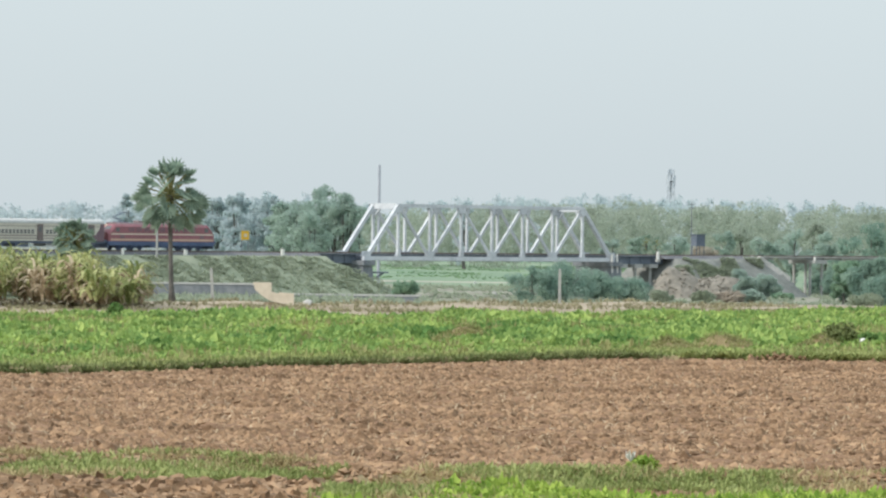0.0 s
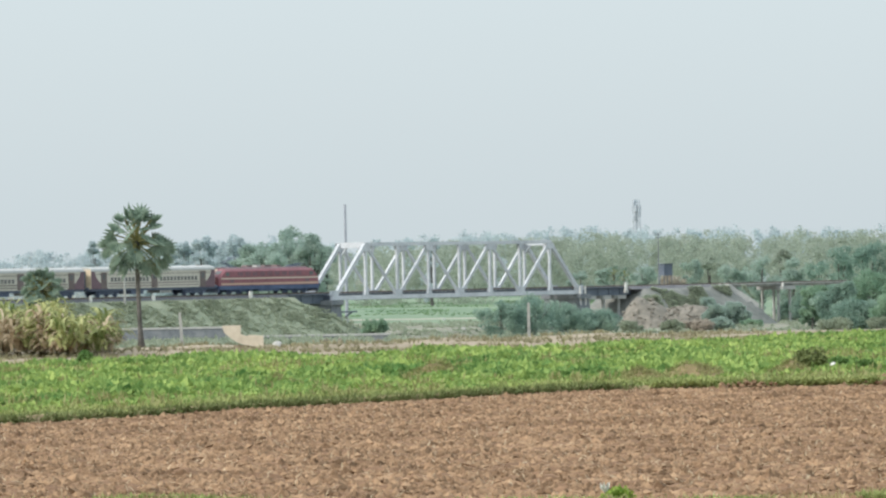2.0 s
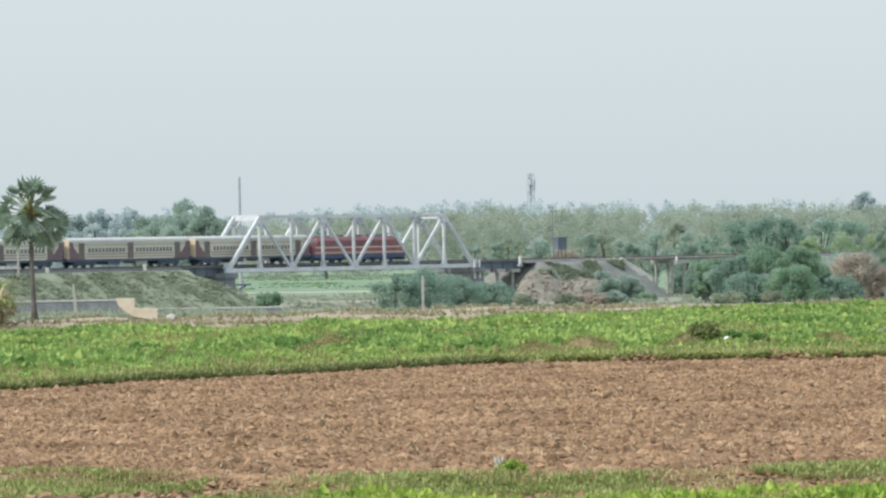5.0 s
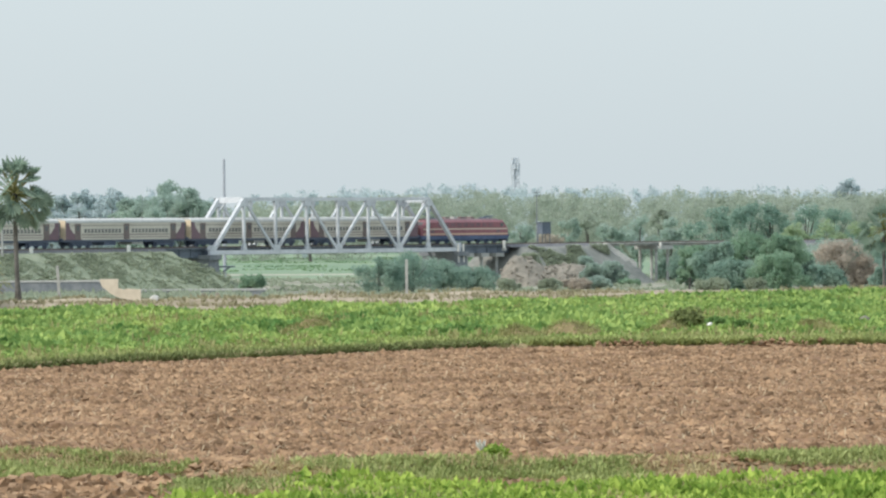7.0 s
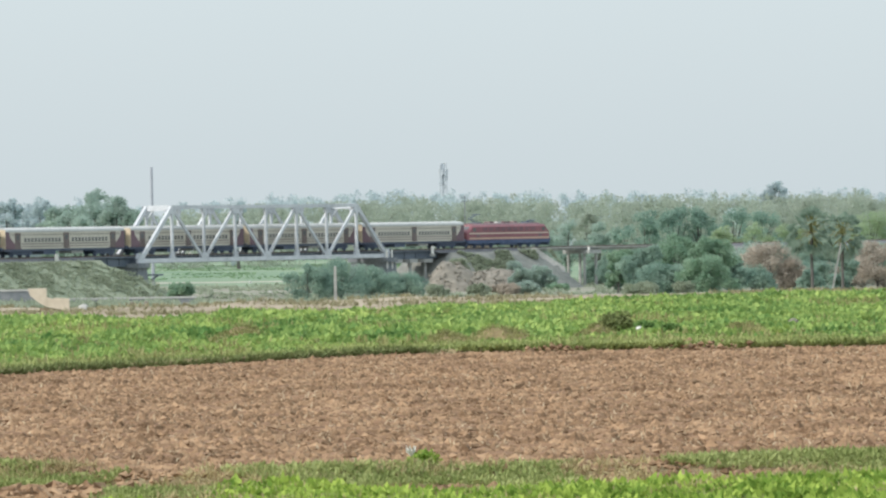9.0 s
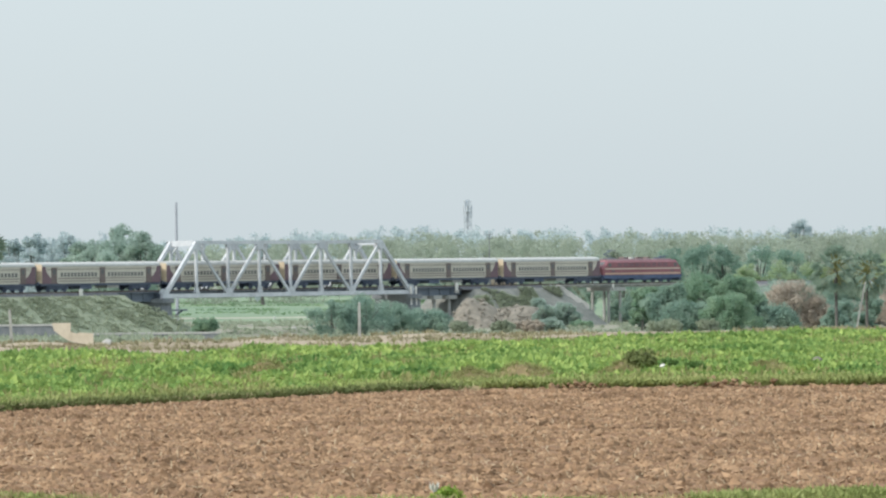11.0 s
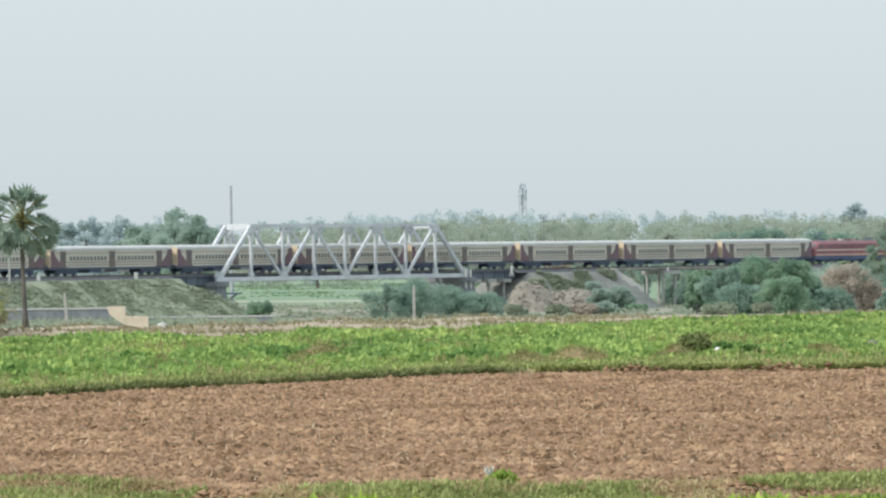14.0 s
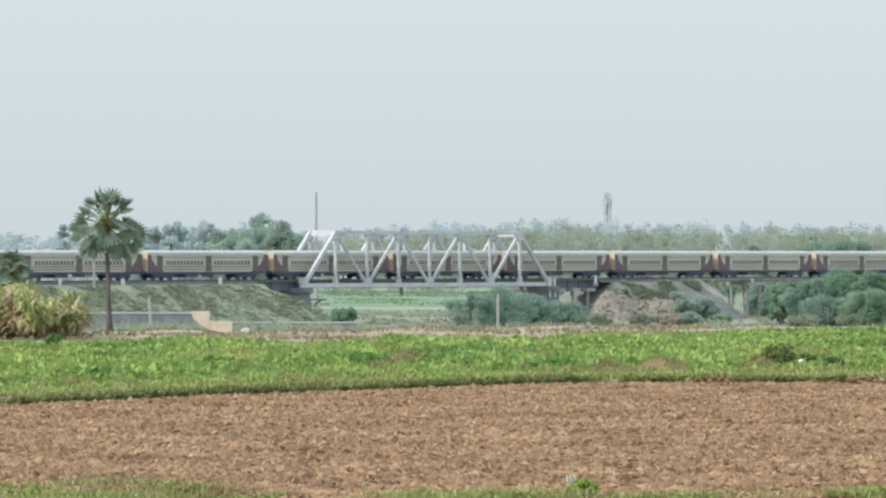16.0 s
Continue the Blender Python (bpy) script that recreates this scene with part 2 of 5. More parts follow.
# ---- mesh building ----
class Shape:
    """Collects vertices and faces of one mesh."""

    def __init__(self):
        self.v, self.f = [], []

    def add(self, verts, faces):
        k = len(self.v)
        self.v += [tuple(p) for p in verts]
        self.f += [tuple(i + k for i in face) for face in faces]
        return self

    def box(self, x0, x1, y0, y1, z0, z1):
        return self.add([(x, y, z) for z in (z0, z1) for x, y in ((x0, y0), (x1, y0), (x1, y1), (x0, y1))],
                        [(3, 2, 1, 0), (4, 5, 6, 7), (0, 1, 5, 4), (1, 2, 6, 5), (2, 3, 7, 6), (3, 0, 4, 7)])

    def beam(self, a, b, wide, high, up=(0, 0, 1)):
        """A rectangular bar from a to b; wide is measured across up, high along it."""
        a, b = Vector(a), Vector(b)
        d = (b - a).normalized()
        side = d.cross(Vector(up))
        side = side.normalized() if side.length > 1e-4 else Vector((1, 0, 0))
        top = side.cross(d).normalized()
        ring = [(-side * wide / 2 - top * high / 2), (side * wide / 2 - top * high / 2), (side * wide / 2 + top * high / 2),
                (-side * wide / 2 + top * high / 2)]
        return self.add([a + r for r in ring] + [b + r for r in ring],
                        [(3, 2, 1, 0), (4, 5, 6, 7), (0, 1, 5, 4), (1, 2, 6, 5), (2, 3, 7, 6), (3, 0, 4, 7)])

    def tube(self, points, radii, sides=8, cap=True):
        rings = []
        for i, p in enumerate(points):
            p = Vector(p)
            d = Vector(points[min(i + 1, len(points) - 1)]) - Vector(points[max(i - 1, 0)])
            d.normalize()
            s = d.cross(Vector((0.31, 0.95, 0.05)))
            s = s.normalized() if s.length > 0.05 else Vector((1, 0, 0))
            t = d.cross(s)
            rings.append([p + (s * math.cos(2 * math.pi * k / sides) + t * math.sin(2 * math.pi * k / sides)) * radii[i]
                          for k in range(sides)])
        faces = [(i * sides + k, i * sides + (k + 1) % sides, (i + 1) * sides + (k + 1) % sides, (i + 1) * sides + k)
                 for i in range(len(points) - 1) for k in range(sides)]
        if cap:
            faces += [tuple(range(sides))[::-1], tuple((len(points) - 1) * sides + k for k in range(sides))]
        return self.add([p for r in rings for p in r], faces)

    def loft(self, sections, cap=True):
        """Closed outlines of equal length joined one to the next."""
        n = len(sections[0])
        faces = [(i * n + k, i * n + (k + 1) % n, (i + 1) * n + (k + 1) % n, (i + 1) * n + k)
                 for i in range(len(sections) - 1) for k in range(n)]
        if cap:
            faces += [tuple(range(n))[::-1], tuple((len(sections) - 1) * n + k for k in range(n))]
        return self.add([p for s in sections for p in s], faces)

    def prism(self, outline, y0, y1):
        """An outline in x and z, pushed from y0 to y1."""
        return self.loft([[(x, y0, z) for x, z in outline], [(x, y1, z) for x, z in outline]])

    def mesh(self, name, mat, smooth=False):
        me = bpy.data.meshes.new(name)
        me.from_pydata(self.v, [], self.f)
        bm = bmesh.new()
        bm.from_mesh(me)
        bmesh.ops.recalc_face_normals(bm, faces=bm.faces)
        bm.to_mesh(me)
        bm.free()
        me.materials.append(M[mat])
        if smooth:
            me.polygons.foreach_set("use_smooth", [True] * len(me.polygons))
        return me


def quick_mesh(name, verts, faces, mat, smooth=False):
    """A mesh from arrays: verts n by 3, faces m by 3 or m by 4."""
    me = bpy.data.meshes.new(name)
    me.from_pydata(verts.tolist(), [], faces.tolist())
    me.materials.append(M[mat])
    if smooth:
        me.polygons.foreach_set("use_smooth", [True] * len(me.polygons))
    return me


def part(name, shape, mat, parent, label="", smooth=False):
    me = shape if isinstance(shape, bpy.types.Mesh) else shape.mesh(name, mat, smooth)
    ob = new(name, me)
    ob.parent = parent
    if label:
        tagged(ob, label)
    return ob


def thing(name, m, label, category, group="", kind=""):
    ob = new(name)
    ob.matrix_basis = m
    ob.empty_display_size = 0.3
    return tagged(ob, label, category, group, kind)


def solid(name, shape, mat, label="", category="", group="", kind="", smooth=False, m=None):
    me = shape if isinstance(shape, bpy.types.Mesh) else shape.mesh(name, mat, smooth)
    ob = new(name, me)
    if m is not None:
        ob.matrix_basis = m
    return tagged(ob, label, category, group, kind)


# ---- the railway's line ----
ANGLE = 48.25
UX, UY = math.cos(radians(ANGLE)), math.sin(radians(ANGLE))
ORIGIN = (-54.9 - 1.62 * UY, 606.5 + 1.62 * UX)
RAIL = 1.27
PLAIN = -4.5


def track(s, off=0.0, z=0.0):
    """A place s metres along the line, off metres to its far side, at height z."""
    return Vector((ORIGIN[0] + UX * s - UY * off, ORIGIN[1] + UY * s + UX * off, z))


def track_pose(s, off=0.0, z=0.0):
    return pose(*track(s, off, z), 0, 0, ANGLE)


def lump(x, y, seed=0.0):
    return noise.noise(Vector((x, y, seed)))


# ---- ground ----
def ground_height(x, y):
    crest = 266 + 18 * min(1.0, max(0.0, (x / max(y, 1.0) + 0.045) / 0.035))
    if y < crest:
        h = 0.0
        if y > 226:
            h += 0.3 * max(0.0, lump(x * 0.22, y * 0.12, 3.1)) * min(1, (y - 226) / 14)
        return h - 0.05
    drop = min(1.0, (y - crest) / 60)
    drop = drop * drop * (3 - 2 * drop)
    return -0.05 + (PLAIN + 0.05) * drop + 0.25 * drop * lump(x * 0.03, y * 0.03, 7.7)


def build_ground():
    ys = np.unique(np.concatenate([np.linspace(-60, 60, 9), np.linspace(60, 230, 40), np.linspace(230, 300, 60), np.linspace(300, 400, 40),
                                   np.linspace(400, 900, 70), np.geomspace(900, 4600, 30)]))
    us = np.concatenate([np.linspace(-1.2, -0.17, 8), np.linspace(-0.16, 0.14, 180), np.linspace(0.15, 1.2, 8)])
    verts = np.array([(u * (abs(y) + 40), y, ground_height(u * (abs(y) + 40), y)) for y in ys for u in us])
    n = len(us)
    faces = np.array([(j * n + i, j * n + i + 1, (j + 1) * n + i + 1, (j + 1) * n + i) for j in range(len(ys) - 1) for i in range(n - 1)])
    me = quick_mesh("ground", verts, faces, "plain", True)
    me.materials.append(M["dirt"])
    me.materials.append(M["pasture"])
    mid = verts[faces].mean(axis=1)
    edge = np.array([770 + 70 * lump(a * 0.03, b * 0.01, 4) for a, b in mid[:, :2]])
    index = np.where(mid[:, 1] < 330, 1, np.where((mid[:, 1] > edge) & (mid[:, 1] < 1500), 2, 0))
    me.polygons.foreach_set("material_index", index.tolist())
    tagged(new("ground", me), "bare earth and pale river plain reaching the horizon", "ground", kind="structure")


build_ground()


def field_edge_far(x, y):
    """How far the ploughed strip reaches at this bearing."""
    u = x / y
    return -4.0 + 132 + 24 * min(1, max(0, (u + 0.125) / 0.12)) + 0.8 * lump(x * 0.25, 0, 5)


def band_edge_far(u):
    return 214 + 50 * max(0, min(1, (u + 0.06) / 0.15))


def weed_edge(u, x):
    return 76.3 + 0.9 * lump(x * 0.5, 1.7, 2) + 3.6 * min(1, max(0, (-u - 0.06) / 0.03)) + 2.6 * min(1, max(0, (u - 0.04) / 0.04))


def build_ploughed_field():
    verts = []
    ys = np.arange(73, 160, 0.25)
    us = np.linspace(-0.155, 0.125, 230)
    for y in ys:
        for u in us:
            x = u * y
            far = field_edge_far(x, y)
            k = 0.045 * math.sin(y * 7.1 + 1.4 * lump(x * 0.4, y * 0.4)) + 0.095 * lump(x * 2.6, y * 1.9, 1) + 0.04 * lump(x * 6, y * 5, 2)
            verts.append((x, y, 0.03 + k if y < far else -0.3))
    n = len(us)
    faces = np.array([(j * n + i, j * n + i + 1, (j + 1) * n + i + 1, (j + 1) * n + i) for j in range(len(ys) - 1) for i in range(n - 1)])
    ob = new("ploughed_field", quick_mesh("ploughed_field", np.array(verts), faces, "soil", True))
    tagged(ob, "freshly ploughed reddish brown soil field", "field", kind="structure")


build_ploughed_field()

CLOD_V = np.array([(1, 0, 0), (-1, 0, 0), (0, 1, 0), (0, -1, 0), (0, 0, 1), (0, 0, -1)], float)
CLOD_F = np.array([(0, 2, 4), (2, 1, 4), (1, 3, 4), (3, 0, 4), (2, 0, 5), (1, 2, 5), (3, 1, 5), (0, 3, 5)])


LUMP_V = np.array([(x, y, z) for z in (-0.62, 0.62) for x, y in ((-0.7, -0.62), (0.7, -0.62), (0.7, 0.62), (-0.7, 0.62))])
LUMP_F = np.array([(3, 2, 1), (3, 1, 0), (4, 5, 6), (4, 6, 7), (0, 1, 5), (0, 5, 4), (1, 2, 6), (1, 6, 5), (2, 3, 7), (2, 7, 6), (3, 0, 4), (3, 4, 7)])


def scatter_clods(name, count, place, size, mat, label, seed, swing=3.14, stretch=1.35, blocky=False):
    rng = np.random.default_rng(seed)
    pts = place(rng, count)
    count = len(pts)
    corners, sides = (LUMP_V, LUMP_F) if blocky else (CLOD_V, CLOD_F)
    k = len(corners)
    v = np.repeat(corners[None], count, 0) * rng.uniform(0.65, 1.2, (count, k, 1)) + rng.normal(0, 0.1, (count, k, 3))
    s = size * np.minimum(rng.lognormal(0, 0.33, (count, 1, 1)), 1.8)
    v = v * s * np.array([stretch, 1.0, 0.9 if blocky else 0.85]) * rng.uniform(0.65, 1.35, (count, 1, 3))
    tilt = rng.normal(0, 0.5 if blocky else 0.2, count)
    c, d = np.cos(tilt)[:, None], np.sin(tilt)[:, None]
    v[:, :, 0], v[:, :, 2] = v[:, :, 0] * c - v[:, :, 2] * d, v[:, :, 0] * d + v[:, :, 2] * c
    a = rng.uniform(-swing, swing, count)
    c, d = np.cos(a)[:, None], np.sin(a)[:, None]
    v[:, :, 0], v[:, :, 1] = v[:, :, 0] * c - v[:, :, 1] * d, v[:, :, 0] * d + v[:, :, 1] * c
    v += pts[:, None, :]
    f = sides[None] + k * np.arange(count)[:, None, None]
    ob = new(name, quick_mesh(name, v.reshape(-1, 3), f.reshape(-1, 3), mat))
    return tagged(ob, label, "soil", kind="stuff")


def ploughed_spots(rng, count):
    y = np.sqrt(rng.uniform(74.5 ** 2, 157 ** 2, count))
    # clods lie thickest along the plough lines
    y += 0.12 * np.sin(y * 7.1)
    u = rng.uniform(-0.15, 0.12, count)
    x = u * y
    keep = np.array([b < field_edge_far(a, b) - 0.3 and b > weed_edge(a / b, a) - 0.8 for a, b in zip(x, y)])
    return np.stack([x, y, rng.uniform(-0.02, 0.075, count)], 1)[keep]


scatter_clods("soil_clods", 135000, ploughed_spots, 0.066, "clod", "dry brown clods turned up by the plough", 11, 1.1, 1.5)


# ---- embankments ----
def embankment(name, s0, s1, mat, label, cone0, cone1, seed, run=1.85):
    """A trapezoid bank along the line, with a sloping cone where it ends at a bridge."""
    low, top = PLAIN - 0.4, RAIL - 0.55
    rows = []
    offs = [-1.0, -0.86, -0.7, -0.55, -0.4, -0.25, -0.1, 0.0]
    high = top - low
    n = max(8, int((s1 - s0) / 1.5))
    stations = [s0 + (s1 - s0) * i / n for i in range(n + 1)]
    head = [(s0 - high * run * f * cone0, f) for f in (1.0, 0.8, 0.6, 0.4, 0.2)] if cone0 else []
    tail = [(s1 + high * run * f * cone1, f) for f in (0.2, 0.4, 0.6, 0.8, 1.0)] if cone1 else []
    for s, f in head + [(s, 0.0) for s in stations] + tail:
        line = []
        for side in (-1, 1):
            for o in (offs if side < 0 else offs[::-1]):
                fall = min(1.0, max(-o, f))
                z = top - high * max(-o, f) if f else top + high * o
                across = side * (3.6 + high * run * -o * (1 if not f else math.sqrt(max(0.0, 1 - 0.35 * f))))
                p = track(s, across, z)
                if -o > 0.05 or f:
                    p.z += 0.3 * lump(p.x * 0.45, p.y * 0.45, seed) + 0.16 * lump(p.x * 1.4, p.y * 1.4, seed + 2)
                line.append(p)
        rows.append(line)
    k = len(rows[0])
    verts = np.array([p for r in rows for p in r])
    faces = np.array([(j * k + i, j * k + i + 1, (j + 1) * k + i + 1, (j + 1) * k + i) for j in range(len(rows) - 1) for i in range(k - 1)])
    ob = new(name, quick_mesh(name, verts, faces, mat, True))
    return tagged(ob, label, "embankment", kind="structure")


S_LEFT, S_SPAN0, S_SPAN1, S_RIGHT, S_VIA0, S_VIA1 = 17.5, 25.5, 73.1, 84.0, 103.5, 139.0
embankment("embankment_west", -260, S_LEFT, "bank", "grassy railway embankment with scrubby green slopes", 0, 0.8, 4.2)
embankment("embankment_middle", S_RIGHT + 2, S_VIA0, "bank_stone", "grey stony railway embankment beyond the bridge", 0.9, 1.1, 9.1, 1.05)
embankment("embankment_east", S_VIA1, 420, "bank_stone", "low railway embankment partly hidden by trees", 0.4, 0, 6.3)


def build_track_bed():
    sh = Shape()
    for a, b in ((-260, S_LEFT), (S_RIGHT, S_VIA0), (S_VIA1, 420)):
        sh.loft([[track(s, o, z) for o, z in ((-2.9, RAIL - 0.6), (-1.9, RAIL - 0.17), (1.9, RAIL - 0.17), (2.9, RAIL - 0.6))] for s in np.linspace(a, b, 30)])
    solid("track_ballast", sh, "ballast", "dark crushed-stone ballast under the rails", "ballast", kind="structure")
    line = thing("railway_track", pose(0, 0, 0), "single railway track with brown rails on sleepers", "railway track", kind="structure")
    for o in (-0.84, 0.84):
        rail = Shape()
        rail.loft([[track(s, o + a, RAIL + z) for a, z in ((-0.07, -0.16), (0.07, -0.16), (0.035, 0), (-0.035, 0))] for s in (-260, 0, 80, 420)])
        part("rail", rail, "rail", line)
    sl = Shape().box(-0.12, 0.12, -1.35, 1.35, -0.3, -0.165).mesh("sleeper", "concrete")
    for i in range(240):
        ob = part("sleeper", sl, "concrete", line)
        ob.matrix_basis = track_pose(-40 + i * 0.9, 0, RAIL)


build_track_bed()


# ---- truss bridge ----
def build_truss_bridge():
    length, panels = S_SPAN1 - S_SPAN0, 8
    p = length / panels
    bridge = thing("truss_bridge", track_pose(S_SPAN0, -0.4, 0), "silver-painted steel through truss railway bridge over the river", "bridge")
    low, top, half = 0.5, 7.45, 2.33
    for side in (-half, half):
        B = lambda i: (i * p, side, low)
        T = lambda i: (i * p, side, top)
        part("bottom_chord", Shape().beam((-0.5, side, low), (length + 0.5, side, low), 0.44, 0.56), "steel", bridge)
        part("top_chord", Shape().beam((p - 0.25, side, top), (length - p + 0.25, side, top), 0.44, 0.44), "steel", bridge)
        for a, b in ((B(0), T(1)), (T(7), B(8))):
            a, b = Vector(a), Vector(b)
            part("end_post", Shape().beam(a, b, 0.46, 0.5, (0, 1, 0)), "steel", bridge)
        for i in range(1, 8):
            part("vertical", Shape().beam(B(i), T(i), 0.34, 0.32, (1, 0, 0)), "steel", bridge)
        for i in (1, 3, 5):
            part("diagonal", Shape().beam(T(i), B(i + 1), 0.34, 0.3, (0, 1, 0)), "steel", bridge)
            part("diagonal", Shape().beam(B(i + 1), T(i + 2), 0.34, 0.36, (0, 1, 0)), "steel", bridge)
        for i in range(0, 9):
            w = 0.75 if i % 2 == 0 else 0.4
            for y in (side - 0.235, side + 0.223):
                g = Shape()
                g.prism([(i * p - w, low + 0.3), (i * p + w, low + 0.3), (i * p + w * 0.55, low + 0.95), (i * p - w * 0.55, low + 0.95)], y, y + 0.012)
                part("gusset_plate", g, "steel", bridge)
                if 0 < i < 8:
                    g = Shape()
                    w2 = 0.75 if i % 2 else 0.35
                    g.prism([(i * p - w2 * 0.55, top - 0.95), (i * p + w2 * 0.55, top - 0.95), (i * p + w2, top - 0.26), (i * p - w2, top - 0.26)], y, y + 0.012)
                    part("gusset_plate", g, "steel", bridge)
    for i in range(1, 8):
        part("sway_strut", Shape().beam((i * p, -half + 0.26, top - 0.05), (i * p, half - 0.26, top - 0.05), 0.28, 0.3), "steel", bridge)
    for i in (1, 7):
        part("portal_strut", Shape().beam((i * p, -half + 0.27, top - 0.1), (i * p, half - 0.27, top - 0.1), 0.35, 0.75), "steel", bridge)
        for sgn in (-1, 1):
            part("portal_knee", Shape().beam((i * p, sgn * (half - 0.2), top - 1.5), (i * p, sgn * (half - 1.3), top - 0.4), 0.2, 0.2, (1, 0, 0)), "steel", bridge)
    for i in range(1, 7):
        for sgn in (-1, 1):
            part("top_lateral", Shape().beam((i * p, -sgn * half, top + 0.02 * sgn), ((i + 1) * p, sgn * half, top + 0.02 * sgn), 0.14, 0.14), "steel", bridge)
    for i in range(9):
        part("cross_girder", Shape().beam((i * p, -half, low + 0.0), (i * p, half, low + 0.0), 0.3, 0.7), "dark_steel", bridge)
    for o in (-0.5, 1.3):
        part("stringer", Shape().beam((-0.3, o, low + 0.35), (length + 0.3, o, low + 0.35), 0.3, 0.5), "dark_steel", bridge)
    deck = Shape()
    deck.box(-0.3, length + 0.3, -1.75, -1.2, low + 0.52, low + 0.58)
    part("walkway", deck, "dark_steel", bridge)
    timber = Shape().box(-0.13, 0.13, -1.5, 1.5, RAIL - 0.3, RAIL - 0.165).mesh("bridge_timber", "dark_masonry")
    for i in range(54):
        part("bridge_timber", timber, "", bridge).location = (0.1 + i * 0.88, 0.4, 0)
    return bridge


build_truss_bridge()


def girder_span(s0, s1, deep, label, mat="dark_steel"):
    span = thing("girder_span", track_pose(s0, 0, 0), label, "bridge span", "approach spans")
    for o in (-1.3, 1.3):
        part("plate_girder", Shape().box(0, s1 - s0, o - 0.18, o + 0.18, RAIL - 0.35 - deep, RAIL - 0.32), mat, span)
    part("deck", Shape().box(0, s1 - s0, -1.9, 1.9, RAIL - 0.318, RAIL - 0.17), mat, span)
    n = max(2, int((s1 - s0) / 2.0))
    for i in range(n + 1):
        x = min(s1 - s0 - 0.06, i * (s1 - s0) / n)
        part("stiffener", Shape().box(x, x + 0.06, -1.6, -1.482, RAIL - 0.33 - deep, RAIL - 0.33), mat, span)
    return span


def pier(s, along, across, top, label, mat, columns=0):
    thing_ob = thing("bridge_pier", track_pose(s, 0, 0), label, "bridge pier", "bridge piers")
    if columns:
        for i in range(columns):
            for o in (-1.5, 1.5):
                x = (i - (columns - 1) / 2) * along / max(1, columns - 1)
                part("column", Shape().tube([(x, o, PLAIN - 0.6), (x, o, top - 0.5)], [0.21, 0.21], 10), mat, thing_ob)
        part("cap_beam", Shape().box(-along / 2 - 0.4, along / 2 + 0.4, -2.2, 2.2, top - 0.5, top), mat, thing_ob)
    else:
        part("shaft", Shape().loft([[(-a, -b, z), (a, -b, z), (a, b, z), (-a, b, z)] for a, b, z in
                                    ((along * 0.62, across * 0.58, PLAIN - 0.6), (along * 0.5, across * 0.5, top - 0.6))]), mat, thing_ob)
        part("pier_cap", Shape().box(-along * 0.62, along * 0.62, -across * 0.56, across * 0.56, top - 0.6, top), mat, thing_ob)
    return thing_ob


girder_span(S_LEFT - 1, S_SPAN0 - 0.6, 1.1, "short dark plate-girder span between bank and truss bridge")
girder_span(S_SPAN1 + 0.6, S_RIGHT + 1, 1.0, "short dark plate-girder span beyond the truss bridge")
girder_span(S_VIA0 - 1.5, S_VIA1 + 1, 0.28, "slender pale concrete viaduct deck carrying the track", "concrete")
west_pier = pier(S_SPAN0 - 0.2, 1.7, 6.6, 0.19, "dark stained masonry pier under the truss end", "dark_masonry")
part("inspection_platform", Shape().box(1.0, 3.6, -3.6, -2.4, -1.45, -1.25).beam((1.0, -3.0, -2.4), (3.2, -3.0, -1.45), 0.16, 0.16), "dark_steel", west_pier, "dark steel bracket platform")
pier(S_SPAN1 + 0.3, 1.8, 6.6, 0.19, "dark stained masonry pier under the far truss end", "dark_masonry")
pier(S_LEFT - 1.2, 1.6, 6.0, RAIL - 1.46, "dark masonry abutment at the embankment's end", "dark_masonry")
for k in range(3):
    pier(76.3 + k * 3.1, 0.9, 5.0, RAIL - 1.36, "slim concrete trestle pier under the approach span", "concrete", 1)
pier(118.4, 2.6, 4.4, RAIL - 0.64, "tall pale concrete trestle pier of the viaduct", "concrete", 2)


# ---- train ----
SPEED, FRONT_0 = 12.2, -0.3
PITCH = 22.3
LOCO_LENGTH = 17.9
COUPLING_GAP = 0.3


def wheel_mesh():
    sh = Shape()
    for y0, y1, r in ((-0.86, -0.72, 0.46), (0.72, 0.86, 0.46), (-0.72, 0.72, 0.09)):
        sh.tube([(0, y0, 0), (0, y1, 0)], [r, r], 16)
    return sh.mesh("wheelset", "under", False)


WHEEL = wheel_mesh()


def bogie(parent, x, axles, gauge_length, mat="under"):
    sh = Shape()
    for y in (-1.08, 0.96):
        sh.prism([(-gauge_length / 2 - 0.5, 0.42), (-gauge_length / 2 - 0.5, 0.72), (-0.7, 0.85), (0.7, 0.85), (gauge_length / 2 + 0.5, 0.72), (gauge_length / 2 + 0.5, 0.42),
                  (0.7, 0.3), (-0.7, 0.3)], y, y + 0.12)
    sh.box(-0.3, 0.3, -0.95, 0.95, 0.4, 0.9)
    for a in axles:
        for y in (-1.2, 1.06):
            sh.box(a - 0.16, a + 0.16, y, y + 0.14, 0.3, 0.62)
    ob = part("bogie", sh, mat, parent)
    ob.location = (x, 0, 0)
    for a in axles:
        w = part("wheelset", WHEEL, "under", ob)
        w.location = (a, 0, 0.46)


def rounded_section(half, z0, z1, roof, n=9):
    """Outline in y and z of a coach body with a domed roof."""
    pts = [(-half, z0), (-half, z1)]
    for i in range(1, n):
        a = math.pi * i / n
        pts.append((-half * math.cos(a), z1 + (roof - z1) * math.sin(a) ** 0.75))
    return pts + [(half, z1), (half, z0)]


